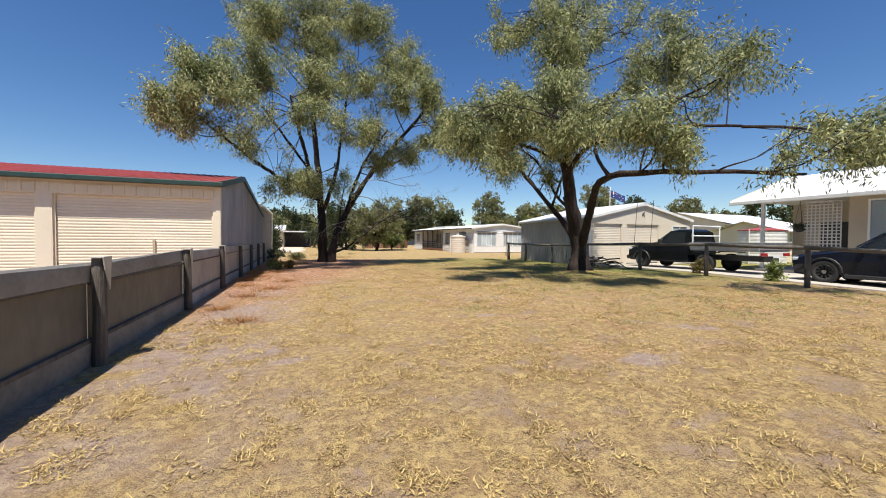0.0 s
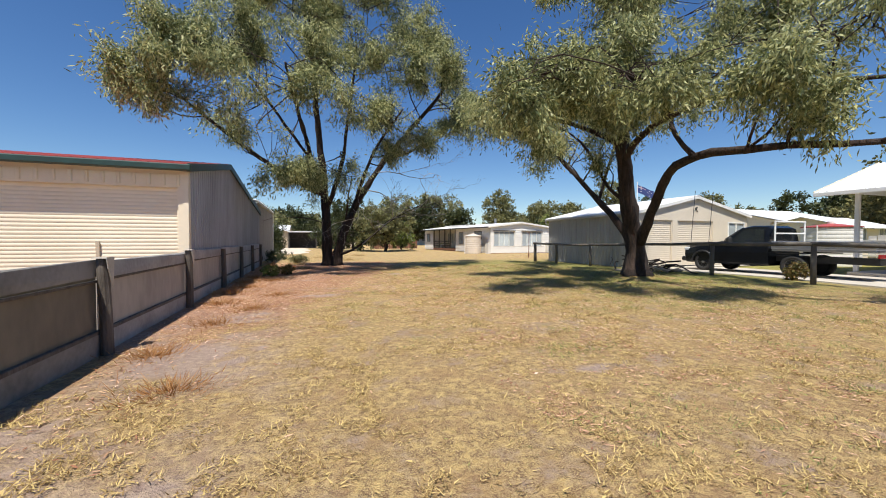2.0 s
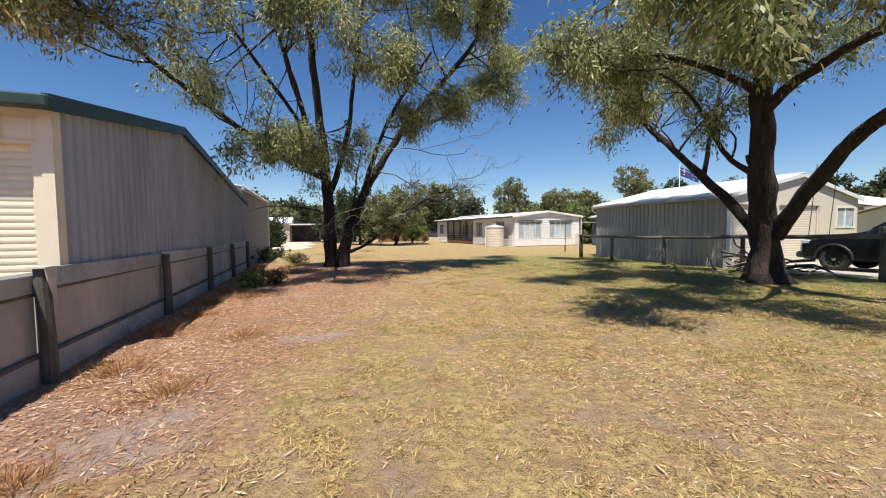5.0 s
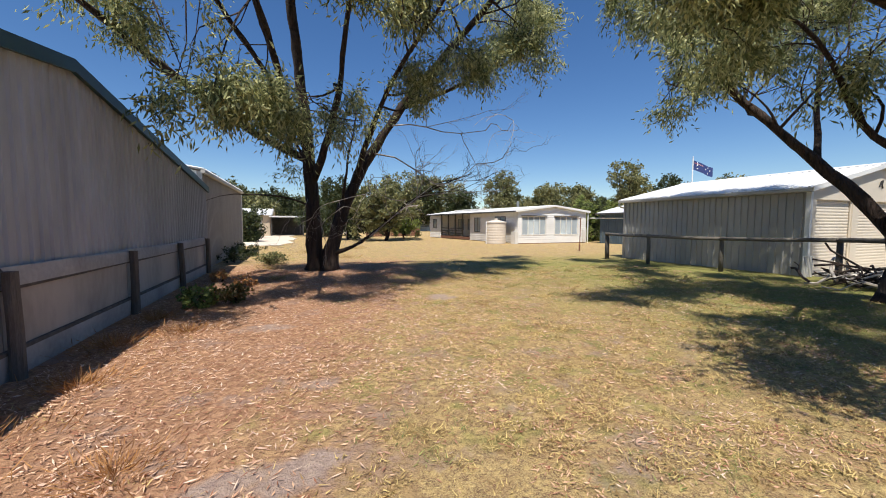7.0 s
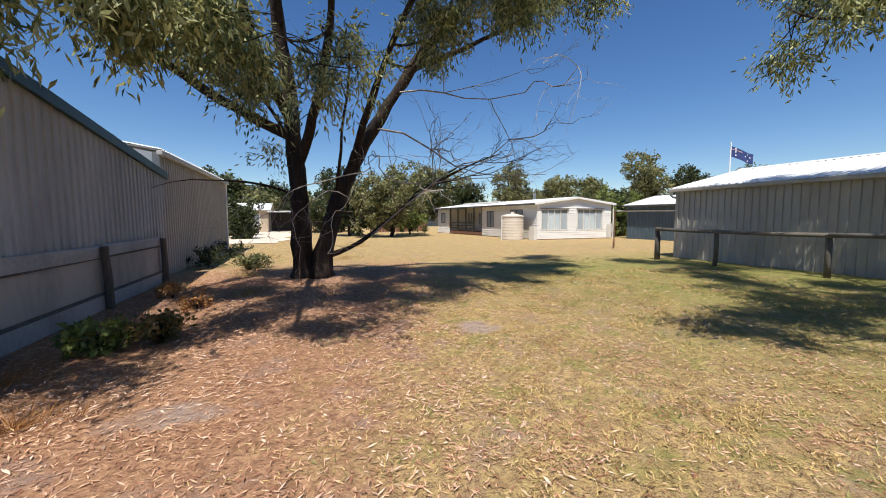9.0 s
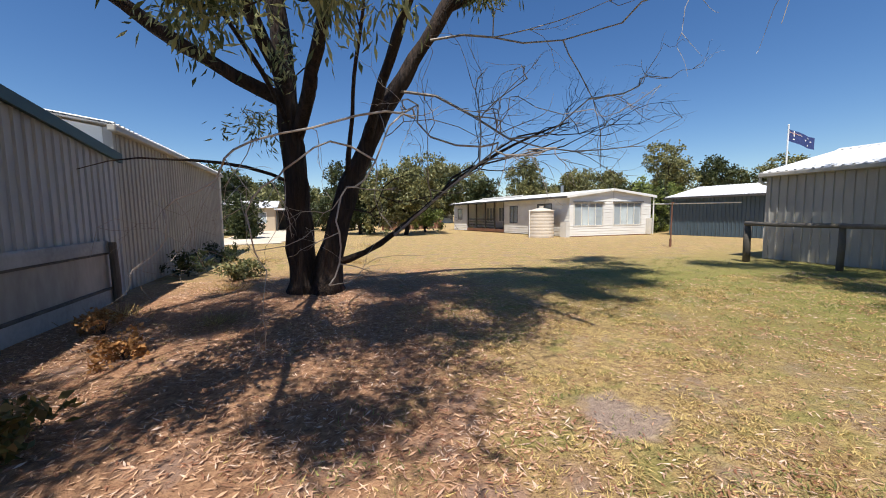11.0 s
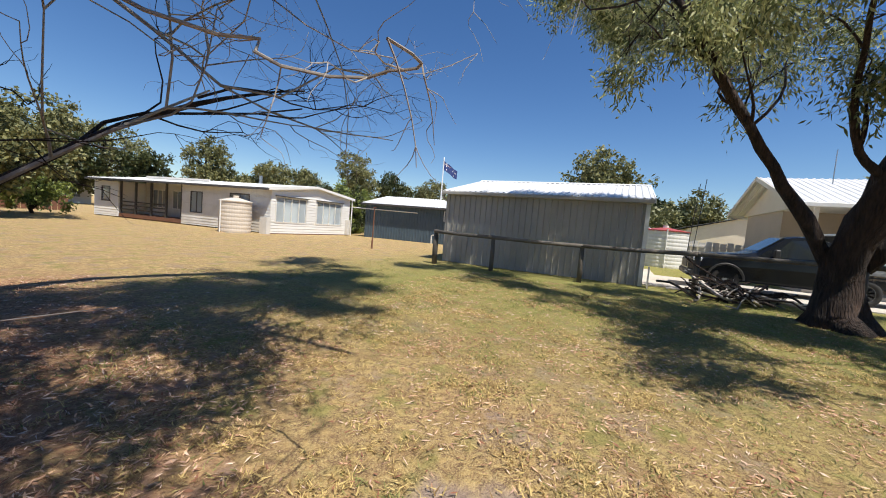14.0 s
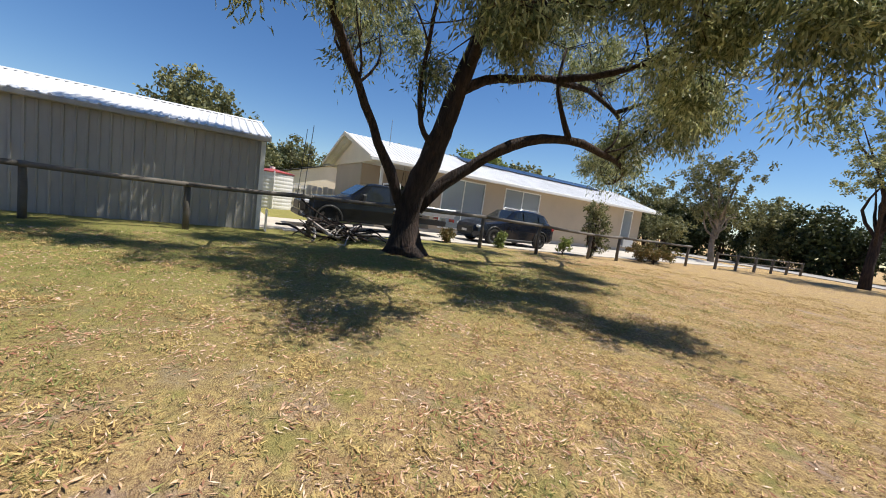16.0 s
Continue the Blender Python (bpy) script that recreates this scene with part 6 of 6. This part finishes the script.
far_tree("garden_shrub", 11.5, 47.5, "fresh green garden shrub behind the cottage", 3.4, 2.0, 415, M_LEAF_BRIGHT, 0.1, 5200, 0.2, 1.4, None, 0.0, "shrub")
for i, (x, y) in enumerate(((24.6, 36.0), (25.6, 36.4), (26.8, 37.0), (28.2, 37.4), (29.8, 37.8), (23.9, 37.6))):
    far_tree("hedge_plant", x, y, "tall clipped dense green hedge plant", 3.25, 1.15, 420 + i, M_LEAF_DARK if i % 2 else M_LEAF_BRIGHT, 0.06, 4800, 0.16, 2.4, None, 0.0, "hedge", "hedge beside the cottage")


def small_house(name, x0, y0, x1, y1, h, r, wall, roof, label):
    g = thing(name, (x0 + x1) / 2, (y0 + y1) / 2, 0, label, "house")
    place = lambda s, d, z: Vector((x0 + s, y0 + d, z))
    w = x1 - x0
    wins = [(w * 0.12, w * 0.3, 0.9, 2.0), (w * 0.62, w * 0.85, 0.9, 2.0)]
    part("wall", holed(bmesh.new(), place, w, 0, h, 0.1, wins), wall, g)
    for q in wins:
        window(place, *q, g, M_WHITE, 2)
    part("body", box(bmesh.new(), x0, y0 + 0.75, 0, x1, y1, h), wall, g)
    for ye in (y0 - 0.4, y1 + 0.4):
        bm = bmesh.new()
        roof_sheet(bm, (x0 - 0.3, ye, h), (x1 + 0.3, ye, h), (x1 + 0.3, (y0 + y1) / 2, r), (x0 - 0.3, (y0 + y1) / 2, r), 0.3, 0.03)
        part("roof", bm, roof, g)
    for xe in (x0, x1 - 0.1):
        part("gable", prism(bmesh.new(), [(xe, y0, h), (xe, y1, h), (xe, (y0 + y1) / 2, r)], (0.1, 0, 0)), wall, g)


for i, (x, y) in enumerate(((-4.6, 52.0), (3.2, 55.0), (5.6, 58.0), (-7.5, 48.0), (1.8, 74.0), (-2.6, 44.5))):
    far_tree("bush", x, y, "dense dark bush beside the gravel track", 3.2 if i != 5 else 2.2, 2.2 if i != 5 else 1.0, 450 + i, M_LEAF_DARK, 0.05, 6000, 0.24, 1.8, None, 0.0, "shrub")
small_house("far_house", -8.0, 60, -2.0, 67, 2.5, 3.4, M_BEIGE, M_WHITE_ROOF, "small white house at the end of the track")
small_house("far_cottage", 4.0, 66, 8.5, 72, 2.4, 3.2, M_CREAM, M_RED_ROOF, "small cream cottage in the distance")
small_house("far_bungalow", 20.0, 84, 28.0, 91, 2.6, 3.6, M_WHITE, M_WHITE_ROOF, "pale distant bungalow among trees")
small_house("garden_shed", 30.0, 15.0, 34.5, 19.5, 2.0, 2.75, M_CREAM, M_WHITE_ROOF, "cream garden shed with a pale roof")
small_house("neighbour_house", 34.0, 20.5, 44.0, 30.0, 2.7, 4.0, M_CREAM, M_WHITE_ROOF, "cream neighbouring house with white roof")
small_house("neighbour_house", 40.0, 4.0, 52.0, 12.0, 2.7, 3.9, M_CREAM, M_DKTIMBER, "neighbouring house with a dark roof")


def carport():
    t = thing("carport", 0.2, 61, 0, "dark open carport beside the far house", "carport")
    for x in (-1.8, 1.8):
        for y in (59.5, 63.5):
            part("post", box(bmesh.new(), x - 0.06, y - 0.06, 0, x + 0.06, y + 0.06, 2.3), M_DKTIMBER, t)
    part("roof", box(bmesh.new(), -2.0, 59.2, 2.3, 2.0, 63.8, 2.45), M_WHITE_ROOF, t)
    part("back_wall", box(bmesh.new(), -1.95, 63.6, 0, 1.95, 63.75, 2.29), M_DKTIMBER, t)


carport()


def paling_fence(x0, y0, x1, y1, h, label, material):
    a, b = Vector((x0, y0, 0)), Vector((x1, y1, 0))
    f = thing("paling_fence", x0, y0, 0, label, "fence")
    u = (b - a).normalized()
    L = (b - a).length
    n = Vector((-u.y, u.x, 0))
    place = lambda s, d, z: a + u * s + n * d + Vector((0, 0, z))
    k = int(L / 0.34)
    for i in range(k):
        part("paling", mapped_box(bmesh.new(), place, i * 0.34, i * 0.34 + 0.3, 0, 0.03, 0.03, h + 0.04 * math.sin(i * 2.3)), material, f)
    for z in (h * 0.3, h * 0.8):
        part("rail", mapped_box(bmesh.new(), place, 0, L, 0.035, 0.08, z, z + 0.08), material, f)


paling_fence(8.5, 53.0, 15.5, 54.5, 1.1, "low brown paling fence behind the cottage", M_BROWN)
paling_fence(28.5, 8.0, 28.5, 14.0, 1.6, "pale weathered paling fence in the neighbouring yard", M_OFFWHITE)


# ---- lawn cover: blades and fallen leaves ----
def cover(name, n, material, lo, hi, size, width, flat, seed, keep, label, category, blade=False):
    rng = np.random.default_rng(seed)
    xy = rng.uniform((lo[0], lo[1]), (hi[0], hi[1]), size=(n, 2))
    ok = keep(xy[:, 0], xy[:, 1], rng) & (bareness(xy[:, 0], xy[:, 1]) < rng.uniform(0.2, 0.9, n))
    xy = xy[ok]
    n = len(xy)
    g = 0.13 * np.exp(-((xy[:, 0] - 13.5) / 3.6) ** 2 - ((xy[:, 1] - 10.5) / 5.0) ** 2)
    a = rng.uniform(0, 2 * math.pi, n)
    tilt = np.abs(rng.normal(size=n)) * flat
    al = np.stack((np.cos(a), np.sin(a), tilt), axis=1)
    al /= np.linalg.norm(al, axis=1, keepdims=True)
    at = np.stack((xy[:, 0], xy[:, 1], g + rng.uniform(0.0, 0.016, n)), axis=1)
    ln, wd = (rng.uniform(0.5, 1.3, n) * size)[:, None], (rng.uniform(0.6, 1.4, n) * width)[:, None]
    side = np.stack((-np.sin(a), np.cos(a), rng.normal(size=n) * 0.35), axis=1)
    if blade:
        v, k = np.stack((at + side * wd * 0.5, at + al * ln, at - side * wd * 0.5), axis=1).reshape(-1, 3), 3
    else:
        v, k = np.stack((at, at + al * ln * 0.5 + side * wd * 0.5, at + al * ln, at + al * ln * 0.5 - side * wd * 0.5), axis=1).reshape(-1, 3), 4
    tagged(from_arrays(name, v, np.arange(k * n).reshape(n, k), material), label, category, kind="stuff")


def vnoise(x, y, size, seed):
    """Smooth random field over the plan, about 0 to 1, with blotches of the given size in metres."""
    tab = np.random.default_rng(seed).uniform(size=(128, 128))
    u, v = np.asarray(x) / size + 40.3, np.asarray(y) / size + 40.7
    i, j = np.floor(u).astype(int), np.floor(v).astype(int)
    a, b = u - i, v - j
    a, b = a * a * (3 - 2 * a), b * b * (3 - 2 * b)
    g = lambda p, q: tab[p % 128, q % 128]
    return (g(i, j) * (1 - a) + g(i + 1, j) * a) * (1 - b) + (g(i, j + 1) * (1 - a) + g(i + 1, j + 1) * a) * b


def clumps(x, y, seed, small, large):
    """Chance of growth: tufts of the small size inside patches of the large size."""
    return np.clip((vnoise(x, y, small, seed) - 0.42) * 3.2, 0, 1) * np.clip((vnoise(x, y, large, seed + 1) - 0.22) * 2.4, 0.1, 1)


litter_edge = lambda x, y: 1.7 + 0.36 * (y - 13) - x
in_litter = lambda x, y, r: litter_edge(x, y) + 2.2 * (vnoise(x, y, 0.9, 31) - 0.5) + 1.2 * (vnoise(x, y, 0.3, 32) - 0.5) > r.uniform(-0.7, 0.9, len(x))
cover("straw_blades", 900000, M_STRAW, (-1.3, -1.0), (12.0, 21), 0.055, 0.0075, 0.5, 1,
      lambda x, y, r: (r.uniform(size=len(x)) < clumps(x, y, 11, 0.13, 0.7)) & (~in_litter(x, y, r) | (y < 7) | (r.uniform(size=len(x)) < 0.12)), "short dry straw-coloured grass blades in tufts", "grass", True)
cover("green_blades", 420000, M_GREENBLADE, (1.5, 4), (13.9, 24), 0.05, 0.008, 0.7, 2,
      lambda x, y, r: (r.uniform(size=len(x)) < clumps(x, y, 21, 0.16, 0.5)) & (r.uniform(size=len(x)) < np.clip((x - 2.5) / 7 + 1.2 * (vnoise(x, y, 0.8, 25) - 0.45), 0.02, 0.9)), "sparse green grass blades in tufts", "grass", True)
cover("fallen_leaves", 150000, M_DEADLEAF, (-1.35, 5), (8.0, 25), 0.062, 0.0095, 0.16, 3,
      lambda x, y, r: (r.uniform(size=len(x)) < 0.25 + vnoise(x, y, 0.35, 33)) & (in_litter(x, y, r) | (r.uniform(size=len(x)) < 0.06)) & (r.uniform(size=len(x)) < np.clip((y - 5) / 5, 0.05, 1)), "carpet of fallen red-brown narrow leaves", "leaf litter")
cover("bleached_leaves", 60000, M_PALELEAF, (-1.35, 6), (8.0, 25), 0.075, 0.011, 0.16, 6,
      lambda x, y, r: (r.uniform(size=len(x)) < vnoise(x, y, 0.4, 34)) & (in_litter(x, y, r) | (r.uniform(size=len(x)) < 0.05)) & (r.uniform(size=len(x)) < np.clip((y - 5) / 5, 0.05, 1)), "pale curled fallen leaves over the litter", "leaf litter")
cover("stray_leaves", 85000, M_PALELEAF, (2.5, 6), (13.0, 21), 0.06, 0.008, 0.14, 4,
      lambda x, y, r: r.uniform(size=len(x)) < clumps(x, y, 41, 0.22, 0.8) * 0.9 + 0.04, "scattered fallen pale leaves on the lawn", "leaf litter")
cover("brown_leaves", 160000, M_DEADLEAF, (2.5, 3), (13.0, 21), 0.06, 0.0095, 0.14, 5,
      lambda x, y, r: r.uniform(size=len(x)) < clumps(x, y, 51, 0.25, 0.9) * 0.8 + 0.04, "scattered fallen red-brown leaves on the lawn", "leaf litter")
